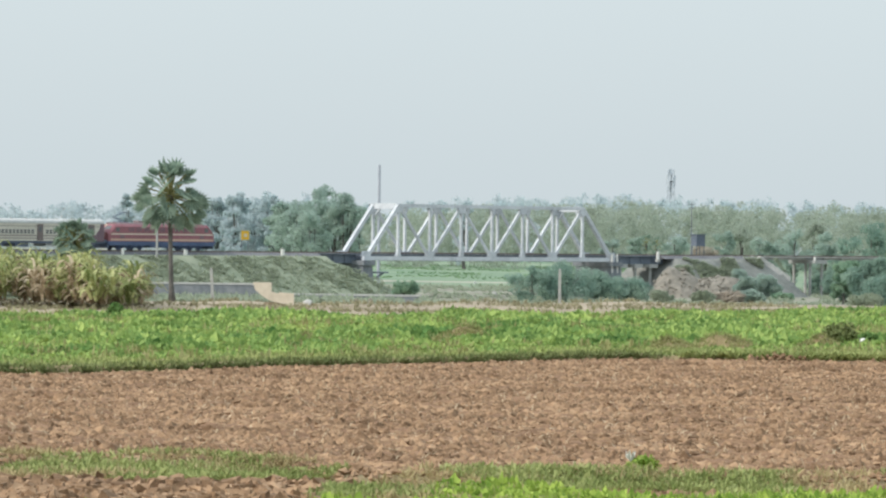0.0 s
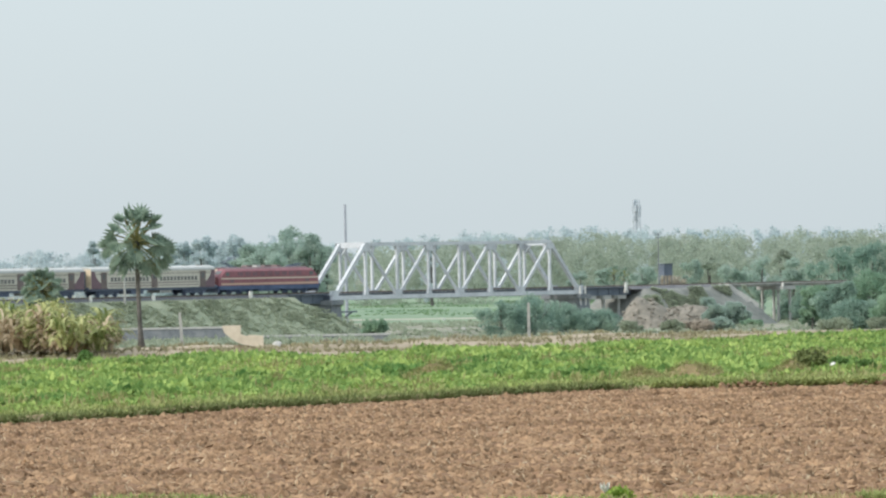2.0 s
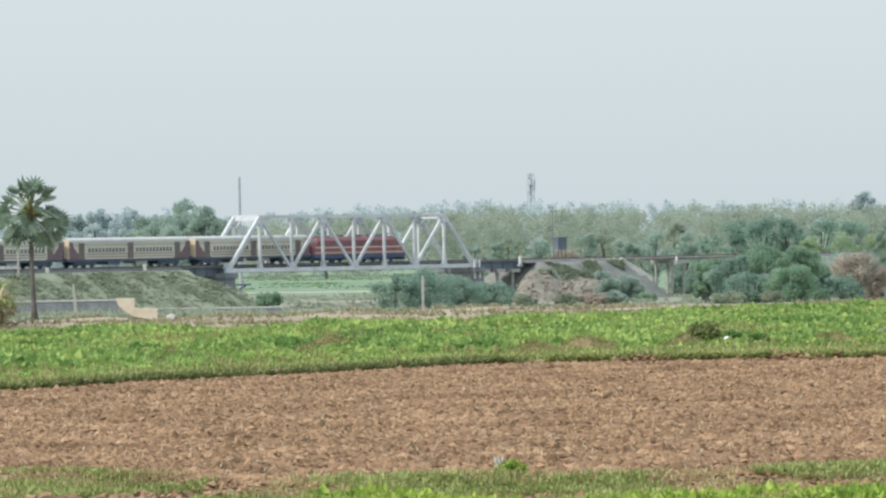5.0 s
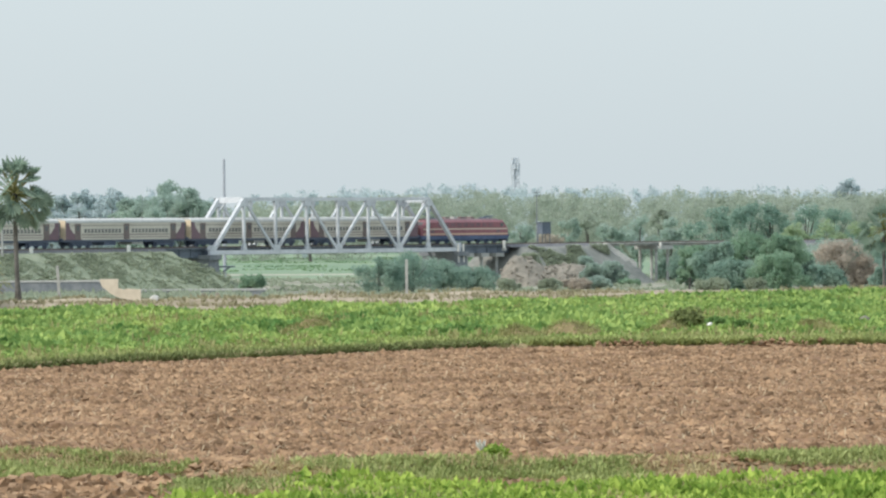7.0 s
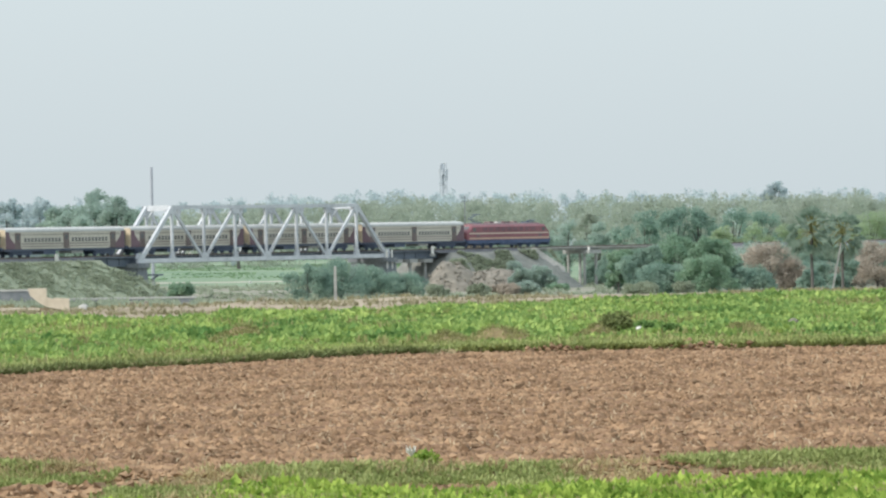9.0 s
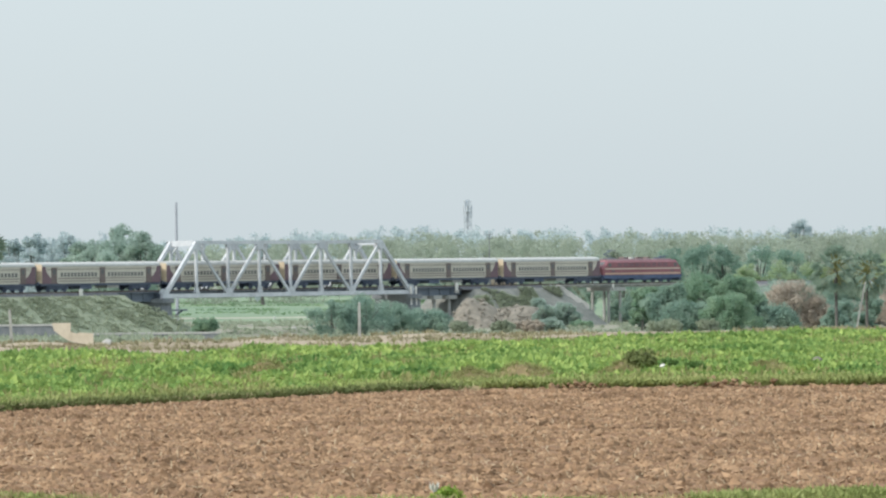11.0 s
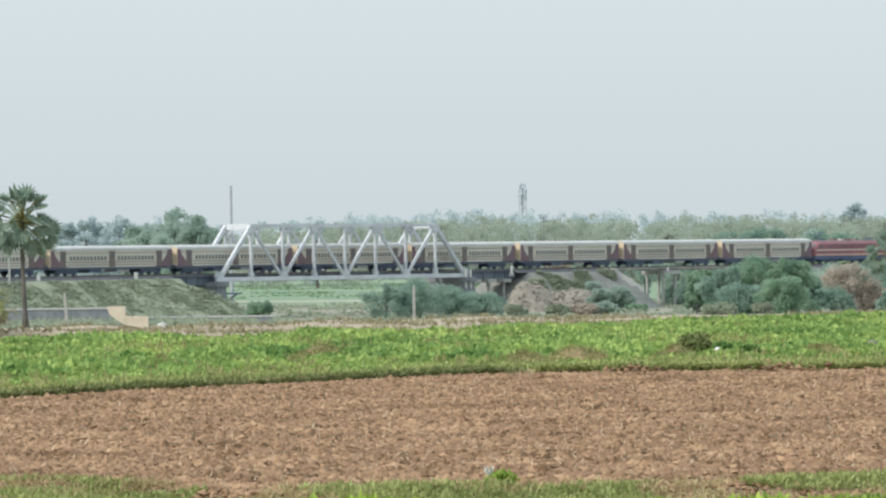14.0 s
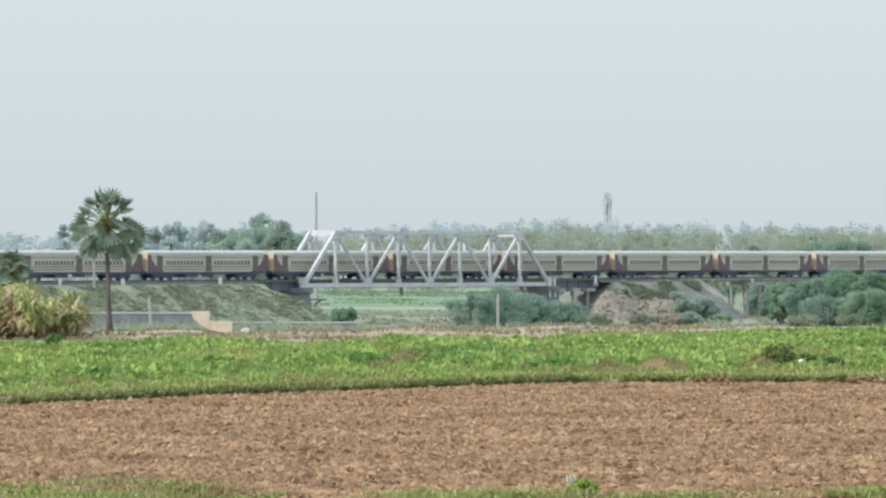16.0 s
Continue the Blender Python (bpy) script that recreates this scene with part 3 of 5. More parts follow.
def build_coach():
    L = 21.1
    h = L / 2
    c = thing("passenger_coach", pose(0, 0, 0), "cream passenger coach with maroon ends on the track", "railway coach", "coaches of the train")
    W = 1.6
    body = Shape().box(-h, h, -W, W, 1.06, 3.22)
    part("body", body, "cream", c)
    part("roof", Shape().loft([[(x, y, z) for y, z in rounded_section(W + 0.04, 3.222, 3.3, 3.8)] for x in (-h - 0.02, -h / 2, 0, h / 2, h + 0.02)]), "roof", c, "pale grey domed roof", False)
    for x in np.linspace(-h + 2, h - 2, 8):
        part("roof_vent", Shape().tube([(x, -0.55, 3.66), (x, -0.55, 3.87)], [0.16, 0.2], 8), "roof", c)
    for side in (-1, 1):
        y0, y1 = (-W - 0.018, -W - 0.004) if side < 0 else (W + 0.004, W + 0.018)
        for sgn in (-1, 1):
            e = sgn * h
            part("end_panel", Shape().prism([(e, 1.06), (e, 3.22), (e - sgn * 0.6, 3.22), (e - sgn * 0.75, 2.6), (e - sgn * 1.35, 1.9), (e - sgn * 2.9, 1.06)], y0, y1), "maroon", c, "maroon end panel with a slanted edge")
        yw = (-W - 0.03, -W - 0.006) if side < 0 else (W + 0.006, W + 0.03)
        for x in (-h + 2.1, 0.1, h - 2.1):
            dr = part("door", Shape().box(x - 0.5, x + 0.5, yw[0], yw[1], 1.12, 3.1), "door_brown", c, "dark brown entrance door")
            part("door_window", Shape().box(x - 0.24, x + 0.24, yw[0] - 0.008, yw[1] + 0.008, 2.2, 2.85), "glass", dr)
        for x0 in (-h + 3.45, 1.25):
            for i in range(11):
                x = x0 + i * 0.6
                if x > h - 2.9:
                    continue
                wf = part("window", Shape().box(x - 0.2, x + 0.2, yw[0], yw[1], 1.95, 2.45), "glass", c)
                part("window_bar", Shape().box(x - 0.2, x + 0.2, yw[0] - 0.012, yw[1] + 0.012, 2.19, 2.22), "cream", wf)
        part("stripe", Shape().box(-h + 2.8, h - 2.8, yw[0] + 0.012, yw[1] - 0.012, 1.66, 1.76), "maroon", c, "thin brown waist stripe")
        part("lower_stripe", Shape().box(-h + 2.8, h - 2.8, yw[0] + 0.012, yw[1] - 0.012, 1.34, 1.42), "maroon", c, "thin brown lower stripe")
        part("cant_stripe", Shape().box(-h + 0.8, h - 0.8, yw[0] + 0.012, yw[1] - 0.012, 2.84, 2.9), "door_brown", c, "thin brown stripe under the eaves")
    for sgn in (-1, 1):
        part("end_wall", Shape().box(*sorted((sgn * (h + 0.004), sgn * (h + 0.05))), -W + 0.02, W - 0.02, 1.1, 3.5), "orange_cream", c, "yellowish cream end wall")
        part("gangway", Shape().box(*sorted((sgn * (h + 0.05), sgn * (h + 0.42))), -0.6, 0.6, 1.2, 3.3), "under", c, "dark rubber gangway bellows")
        part("buffer", Shape().tube([(sgn * h, -0.98, 1.05), (sgn * (h + 0.4), -0.98, 1.05)], [0.2, 0.2], 8), "under", c)
        part("buffer", Shape().tube([(sgn * h, 0.98, 1.05), (sgn * (h + 0.4), 0.98, 1.05)], [0.2, 0.2], 8), "under", c)
        bogie(c, sgn * 7.4, (-1.45, 1.45), 2.9)
    part("underframe", Shape().box(-h, h, -1.45, 1.45, 0.78, 1.058), "under", c)
    part("battery_box", Shape().box(-3.6, -1.5, -1.3, 1.3, 0.34, 0.778), "under", c)
    part("water_tank", Shape().box(1.4, 3.4, -1.2, 1.2, 0.42, 0.778), "concrete", c, "pale grey underslung tank")
    return c


def build_loco():
    L = LOCO_LENGTH
    h = L / 2
    c = thing("electric_locomotive", pose(0, 0, 0), "maroon red electric locomotive with cream stripes and blue underframe", "locomotive")
    W = 1.52

    def outline(x, w, top):
        return [(x, -w, 1.12), (x, -w, top - 0.3), (x, -w + 0.3, top), (x, w - 0.3, top), (x, w, top - 0.3), (x, w, 1.12)]

    body = Shape().loft([outline(-h, W - 0.14, 2.25), outline(-h + 0.3, W, 2.5), outline(-h + 1.05, W, 3.25), outline(h - 1.05, W, 3.25), outline(h - 0.3, W, 2.5), outline(h, W - 0.14, 2.25)])
    part("body", body, "loco_red", c)
    part("roof_deck", Shape().loft([[(x, -1.1, 3.252), (x, -0.85, 3.46), (x, 0.85, 3.46), (x, 1.1, 3.252)] for x in (-h + 1.7, h - 1.7)]), "loco_roof", c, "dull brown roof with equipment")
    for side in (-1, 1):
        y = sorted((side * (W + 0.004), side * (W + 0.02)))
        part("stripe", Shape().box(-h + 0.32, h - 0.32, *y, 1.94, 2.1), "stripe", c, "cream waist stripe")
        part("lower_stripe", Shape().box(-h + 0.32, h - 0.32, *y, 1.2, 1.44), "tan_stripe", c, "broad tan sill stripe")
        for x in np.linspace(-5.2, 5.2, 9):
            g = part("grille", Shape().box(x - 0.45, x + 0.45, *y, 2.34, 2.84), "maroon", c, "dark louvred air grille")
            for z in (2.44, 2.59, 2.74):
                part("louvre", Shape().box(x - 0.4, x + 0.4, y[0] - 0.012, y[1] + 0.012, z - 0.02, z + 0.02), "loco_red", g)
        for x in (-h + 1.45, h - 1.45):
            part("cab_window", Shape().box(x - 0.3, x + 0.3, *y, 2.32, 2.8), "glass", c)
            part("cab_door", Shape().box(*sorted((x + 0.45 * (1 if x < 0 else -1), x + 1.1 * (1 if x < 0 else -1))), *y, 1.48, 1.92), "maroon", c)
    for sgn in (-1, 1):
        for y in (-0.68, 0.68):
            a, b = Vector((sgn * (h - 0.42), y, 2.6)), Vector((sgn * (h - 0.82), y, 3.0))
            part("windscreen", Shape().beam(a + Vector((sgn * 0.03, 0, 0)), b + Vector((sgn * 0.03, 0, 0)), 1.05, 0.03, (sgn, 0, 1.0)), "glass", c)
        part("headlight", Shape().tube([(sgn * (h - 1.0), 0, 3.12), (sgn * (h - 0.8), 0, 3.12)], [0.17, 0.17], 10), "stripe", c)
        part("buffer_beam", Shape().box(*sorted((sgn * (h - 0.15), sgn * (h + 0.06))), -1.4, 1.4, 0.75, 1.15), "blue_under", c)
        for y in (-0.98, 0.98):
            part("buffer", Shape().tube([(sgn * (h + 0.06), y, 1.05), (sgn * (h + 0.5), y, 1.05)], [0.22, 0.22], 8), "under", c)
        part("cowcatcher", Shape().prism([(sgn * (h - 0.2), 0.25), (sgn * (h + 0.1), 0.25), (sgn * (h + 0.02), 0.74), (sgn * (h - 0.2), 0.74)], -1.3, 1.3), "under", c)
        bogie(c, sgn * 5.0, (-1.8, 0.0, 1.8), 3.7, "blue_under")
        # pantograph: one raised at the rear, one folded
        pan = part("pantograph", Shape().box(*sorted((sgn * 5.0, sgn * 6.4)), -0.7, 0.7, 3.464, 3.57), "under", c)
        arm = Shape()
        if sgn < 0:
            for y in (-0.35, 0.35):
                arm.beam((-5.2, y, 3.57), (-6.9, y * 0.6, 4.12), 0.08, 0.08)
                arm.beam((-6.9, y * 0.6, 4.12), (-5.4, y * 0.4, 4.67), 0.06, 0.06)
            arm.beam((-5.4, -0.85, 4.7), (-5.4, 0.85, 4.7), 0.16, 0.08)
        else:
            for y in (-0.35, 0.35):
                arm.beam((5.0, y, 3.6), (6.9, y, 3.76), 0.07, 0.07)
            arm.beam((6.7, -0.8, 3.8), (6.7, 0.8, 3.8), 0.16, 0.08)
        part("pantograph_arm", arm, "under", pan)
    part("underframe", Shape().box(-h + 0.1, h - 0.1, -1.5, 1.5, 0.6, 1.116), "blue_under", c)
    part("equipment_box", Shape().box(-1.9, 1.9, -1.38, 1.38, 0.35, 0.9), "blue_under", c)
    for x, w in ((-2.6, 0.5), (-0.9, 0.35), (0.7, 0.6), (2.6, 0.35)):
        part("roof_box", Shape().box(x - w, x + w, -0.5, 0.5, 3.464, 3.7), "roof" if x == -0.9 else "loco_roof", c)
    return c


loco = build_loco()
coach = build_coach()
coaches = [coach] + [copy_thing(coach, pose(0, 0, 0)) for _ in range(12)]


def motions():
    """The train runs along the line at an even pace."""
    last = 16.0
    for vehicle, back in [(loco, LOCO_LENGTH / 2)] + [(c, LOCO_LENGTH + COUPLING_GAP + PITCH / 2 + i * PITCH) for i, c in enumerate(coaches)]:
        walk(vehicle, [(t, track_pose(FRONT_0 - back + SPEED * t, 0, RAIL)) for t in (0.0, last)])


# ---- plants ----
def spot(u, y):
    """Metres to the side, at y metres ahead, for a bearing u in units of 1/8500."""
    return u / 8500 * y


def height_at(v, y):
    """Height of what stands y metres ahead and v units of 1/8500 below the eye's level."""
    return 4.0 - v / 8500 * y


def leaves(name, pts, per, length, width, mat, rng, upright=0.6, scale=None):
    """Leaf plants: per leaves from each point, each leaf a folded lozenge of its own."""
    n = len(pts)
    base = np.repeat(pts, per, 0)
    m = n * per
    size = rng.uniform(0.55, 1.3, m) * (np.repeat(scale, per) if scale is not None else 1)
    az = rng.uniform(0, 2 * np.pi, m)
    el = np.clip(rng.normal(upright, 0.35, m), -0.2, 1.45)
    d = np.stack([np.cos(az) * np.cos(el), np.sin(az) * np.cos(el), np.sin(el)], 1)
    s = np.stack([-np.sin(az), np.cos(az), rng.normal(0, 0.3, m)], 1)
    ln, wd = (length * size)[:, None], (width * size)[:, None]
    droop = np.array([0, 0, -1.0]) * ln * rng.uniform(0.0, 0.35, (m, 1))
    a = base + d * ln * 0.05
    mid = base + d * ln * 0.55
    tip = base + d * ln + droop
    v = np.stack([a, mid + s * wd / 2, tip, mid - s * wd / 2], 1)
    f = np.arange(m * 4).reshape(m, 4)
    return quick_mesh(name, v.reshape(-1, 3), f, mat)


def blob_leaves(rng, centres, radii, count, size, flat=0.8):
    """Loose leaf sprays in and round many small clumps, turned every way."""
    k = rng.choice(len(centres), count, p=radii ** 2 / (radii ** 2).sum())
    d = rng.normal(0, 1, (count, 3))
    d /= np.linalg.norm(d, axis=1)[:, None]
    r = radii[k][:, None] * (0.45 + 0.68 * rng.uniform(0, 1, (count, 1)) ** 0.7)
    p = centres[k] + d * r * np.array([1, 1, flat])
    n = 0.55 * d + rng.normal(0, 0.62, (count, 3)) + np.array([0, 0, 0.25])
    n /= np.linalg.norm(n, axis=1)[:, None]
    s = np.cross(n, rng.normal(0, 1, (count, 3)))
    s /= np.linalg.norm(s, axis=1)[:, None]
    t = np.cross(n, s)
    z = size * rng.uniform(0.5, 1.25, (count, 1))
    v = np.stack([p - s * z * 0.5, p - t * z * 0.32, p + s * z * 0.5, p + t * z * 0.32], 1)
    return v.reshape(-1, 3), np.arange(count * 4).reshape(count, 4)


def clumps(rng, width, low, high, number, squeeze=0.75, bold=1.0):
    """Clump centres of a crown that is widest at mid height: boughs of clumps that thin out and shrink outwards, with gaps between."""
    c, r = [], []
    for i in range(number):
        h = rng.uniform(0, 1) ** 0.85
        reach = width / 2 * (0.35 + 0.75 * math.sin(math.pi * min(1, 0.12 + h * 0.82))) * rng.uniform(0.3, 0.9)
        a = rng.uniform(0, 2 * math.pi)
        z = low + (high - low) * h * rng.uniform(0.9, 1.0)
        c.append((reach * math.cos(a), reach * math.sin(a) * squeeze, z))
        r.append(width * rng.uniform(0.1, 0.17) * bold)
        for j in range(3):
            q = rng.normal(0, 1, 3)
            q /= np.linalg.norm(q)
            o = r[i * 4] * rng.uniform(0.7, 1.15)
            c.append((c[i * 4][0] + q[0] * o, c[i * 4][1] + q[1] * o, max(low * 0.6, z + q[2] * o * 0.7)))
            r.append(r[i * 4] * rng.uniform(0.35, 0.62))
    return np.array(c), np.array(r)


def tree(name, label, u, y, top_v, wide_u, mat, seed, count=1500, leaf=0.55, base=None, from_part=0.25, number=22, category="tree", group="", bold=1.0):
    rng = np.random.default_rng(seed)
    x = spot(u, y)
    ground_z = ground_height(x, y) if base is None else base
    high = height_at(top_v, y) - ground_z
    wide = wide_u / 8500 * y
    t = thing(name, pose(x, y, ground_z), label, category, group)
    r0 = max(0.05, high * 0.022)
    trunk = Shape()
    fork = high * max(0.16, from_part)
    lean = rng.uniform(-0.04, 0.04, 2) * high
    trunk.tube([(0, 0, -0.2), (lean[0] * 0.3, lean[1] * 0.3, fork * 0.5), (lean[0] * 0.7, lean[1] * 0.7, fork), (lean[0], lean[1], high * 0.72)], [r0 * 1.25, r0, r0 * 0.85, r0 * 0.3], 7)
    c, r = clumps(rng, wide, high * from_part + wide * 0.1, high - wide * 0.12 * bold, number, bold=bold)
    for i in range(min(9, number)):
        e = c[i * 4]
        trunk.tube([(lean[0] * 0.7, lean[1] * 0.7, fork * rng.uniform(0.8, 1.3)), (e[0] * 0.5, e[1] * 0.5, (fork + e[2]) / 2 + 0.1 * high * rng.uniform(-0.3, 1)), tuple(e)],
                   [r0 * 0.5, r0 * 0.32, r0 * 0.1], 5)
    part("trunk", trunk, "bark", t)
    v, f = blob_leaves(rng, c, r, int(count * 1.7), leaf * 0.68)
    part("crown", quick_mesh("crown", v, f, mat), mat, t)
    return t


def woods(name, label, u0, u1, y, tops, mat, trees, count, leaf, seed, ragged=10.0):
    """A far wood as one mass: many crowns side by side."""
    rng = np.random.default_rng(seed)
    cs, rs = [], []
    for i in range(trees):
        u = rng.uniform(u0, u1)
        yy = y + rng.uniform(-60, 60)
        x = spot(u, yy)
        f = (u - u0) / (u1 - u0) * (len(tops) - 1)
        j = min(int(f), len(tops) - 2)
        top = tops[j] + (tops[j + 1] - tops[j]) * (f - j) + rng.uniform(-0.8, 1.6) * ragged
        high = height_at(top, yy)
        wide = rng.uniform(7, 12)
        c, r = clumps(rng, wide, PLAIN + 0.5, max(high, PLAIN + 4), 14, 1.0)
        cs.append(c + np.array([x, yy, 0]))
        rs.append(r)
    v, f = blob_leaves(rng, np.concatenate(cs), np.concatenate(rs), count, leaf, 0.9)
    tagged(new(name, quick_mesh(name, v, f, mat)), label, "woodland", kind="stuff")


def fan_palm(u, y, top_v, crown_u, seed, label, base=None, bend=0.1, fans=40, mat="palm_leaf"):
    """A palmyra: bare trunk, open round head of stiff pleated fans on long pale stalks."""
    rng = np.random.default_rng(seed)
    x = spot(u, y)
    g = ground_height(x, y) if base is None else base
    crown = crown_u / 8500 * y
    high = height_at(top_v, y) - g - crown * 0.47
    t = thing("palmyra_palm", pose(x, y, g), label, "palm tree", "palms")
    pts = [(bend * (1 - i / 9) ** 2, 0, high * i / 9 - 0.1) for i in range(10)]
    radii = [0.24, 0.16, 0.135, 0.13, 0.125, 0.125, 0.125, 0.13, 0.15, 0.17]
    part("trunk", Shape().tube(pts, radii, 10), "bark", t, "slim dark ringed trunk", True)
    R = crown * 0.5
    for i in range(fans):
        q = i / (fans - 1)
        el = math.radians(84 - 134 * q ** 0.92) + rng.normal(0, 0.1)
        az = i * 2.39996 + rng.normal(0, 0.2)
        d = Vector((math.cos(az) * math.cos(el), math.sin(az) * math.cos(el), math.sin(el)))
        reach = R * rng.uniform(0.5, 0.7)
        start = Vector((0, 0, high - 0.12 * R * q)) + d * 0.1
        hub = Vector((0, 0, high)) + d * reach - Vector((0, 0, 0.05 * R + 0.12 * R * q))
        side = d.cross(Vector((0, 0, 1)))
        side = side.normalized() if side.length > 0.05 else Vector((1, 0, 0))
        # each fan droops past its stalk and is turned a little about it
        d = (d + Vector((0, 0, -0.08 - 0.5 * q))).normalized()
        up = side.cross(d)
        tilt = rng.uniform(-1.1, 1.1)
        side = (side * math.cos(tilt) + up * math.sin(tilt)).normalized()
        fold = d.cross(side).normalized()
        n = 25
        blade = R * rng.uniform(0.3, 0.38)
        verts, faces = [hub], []
        for k in range(n):
            a = math.radians(-118 + 236 * k / (n - 1))
            out = (d * math.cos(a) + side * math.sin(a)).normalized()
            lift = fold * blade * (0.05 if k % 2 else -0.05) + fold * blade * 0.16 * math.cos(a)
            long = blade * (0.86 + 0.14 * math.cos(a)) * rng.uniform(0.92, 1.05)
            verts.append(hub + out * long * 0.42 + lift)
            verts.append(hub + out * long * (1.0 if k % 2 == 0 else 0.54) + lift * 1.3 - Vector((0, 0, blade * (0.14 if k % 2 == 0 else 0.05))))
        for k in range(n - 1):
            a, b = 1 + 2 * k, 3 + 2 * k
            faces += [(0, a, b), (a, a + 1, b + 1, b)]
        me = bpy.data.meshes.new("fan_leaf")
        me.from_pydata([tuple(p) for p in verts], [], faces)
        me.materials.append(M[mat])
        leaf = part("fan_leaf", me, "", t)
        part("stalk", Shape().beam(start, hub, 0.07, 0.045), "olive_grass", leaf, "pale stiff leaf stalk")
    return t


# far woods and far trees, haze painted into their pale leaf colours
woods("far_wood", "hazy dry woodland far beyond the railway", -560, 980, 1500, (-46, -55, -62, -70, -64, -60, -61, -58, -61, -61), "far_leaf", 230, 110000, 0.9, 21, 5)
woods("dusty_wood", "brownish dry-season woodland beyond the river, paled for haze", -520, 980, 1180, (-30, -44, -49, -55, -51, -49, -49, -47, -49, -49), "hazed_leaf", 320, 260000, 0.6, 22, 7)
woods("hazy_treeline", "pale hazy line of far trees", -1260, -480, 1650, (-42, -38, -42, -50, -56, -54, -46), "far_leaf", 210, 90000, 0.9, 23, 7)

TREE_FAR = "leafy green tree standing behind the railway"
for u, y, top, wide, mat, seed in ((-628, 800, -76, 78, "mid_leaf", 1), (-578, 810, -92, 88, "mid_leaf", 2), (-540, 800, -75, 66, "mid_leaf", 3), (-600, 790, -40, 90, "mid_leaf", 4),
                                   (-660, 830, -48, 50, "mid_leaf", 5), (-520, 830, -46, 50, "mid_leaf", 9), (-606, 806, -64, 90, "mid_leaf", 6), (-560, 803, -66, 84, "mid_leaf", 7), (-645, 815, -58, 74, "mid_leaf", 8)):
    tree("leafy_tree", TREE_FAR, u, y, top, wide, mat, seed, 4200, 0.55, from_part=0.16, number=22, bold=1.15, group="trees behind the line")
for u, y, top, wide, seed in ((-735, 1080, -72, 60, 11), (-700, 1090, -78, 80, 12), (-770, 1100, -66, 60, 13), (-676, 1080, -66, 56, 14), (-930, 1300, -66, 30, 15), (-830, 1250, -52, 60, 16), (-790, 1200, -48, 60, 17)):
    tree("hazy_tree", "distant tree with haze put into its pale leaf colour", u, y, top, wide, "far_leaf", seed, 5000, 0.8, from_part=0.0, number=36, group="hazy trees")
for u, y, top, wide, seed, mat in ((350, 800, -14, 60, 31, "blue_leaf"), (392, 790, -32, 78, 32, "blue_leaf"), (440, 800, -45, 96, 33, "blue_leaf"), (488, 800, -40, 78, 34, "blue_leaf"),
                                   (548, 900, -38, 80, 35, "blue_leaf"), (600, 920, -36, 96, 36, "blue_leaf"), (525, 790, -4, 70, 37, "fresh_leaf"), (580, 790, -6, 80, 38, "fresh_leaf"),
                                   (640, 790, -4, 80, 39, "fresh_leaf"), (790, 860, -26, 100, 40, "fresh_leaf"), (850, 860, -20, 80, 41, "mid_leaf"), (720, 900, -18, 80, 42, "hazed_leaf"),
                                   (-68, 740, -8, 44, 43, "mid_leaf"), (45, 760, -14, 60, 44, "mid_leaf"), (205, 790, -14, 60, 45, "mid_leaf"), (250, 800, -20, 70, 46, "mid_leaf"),
                                   (130, 820, -10, 50, 47, "mid_leaf"), (-20, 780, -6, 50, 48, "mid_leaf"), (310, 820, -10, 60, 49, "mid_leaf"), (160, 900, -28, 60, 50, "hazed_leaf"),
                                   (95, 800, 8, 60, 51, "dry_leaf"), (290, 900, -34, 50, 53, "hazed_leaf"), (-330, 1100, -62, 40, 54, "far_leaf")):
    tree("bank_tree", "dark green tree beyond the track, its leaf colour lifted for haze", u, y, top, wide, mat, seed, 3000, 0.52, from_part=0.03, number=22, bold=1.08, group="trees beyond the track")
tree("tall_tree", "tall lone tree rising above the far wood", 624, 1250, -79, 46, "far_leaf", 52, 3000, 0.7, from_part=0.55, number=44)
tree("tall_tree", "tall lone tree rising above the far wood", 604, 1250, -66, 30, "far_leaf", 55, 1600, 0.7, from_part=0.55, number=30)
for i in range(12):
    tree("slope_bush", "leafy bush on the railway bank's slope", 515 + 33 * i, 672 + 2 * (i % 3), 27 + 5 * (i % 2), 88, ("leaf", "mid_leaf", "blue_leaf")[i % 3], 200 + i, 1800, 0.42,
         from_part=0.0, number=20, bold=1.12, category="bush", group="bushes on the bank")
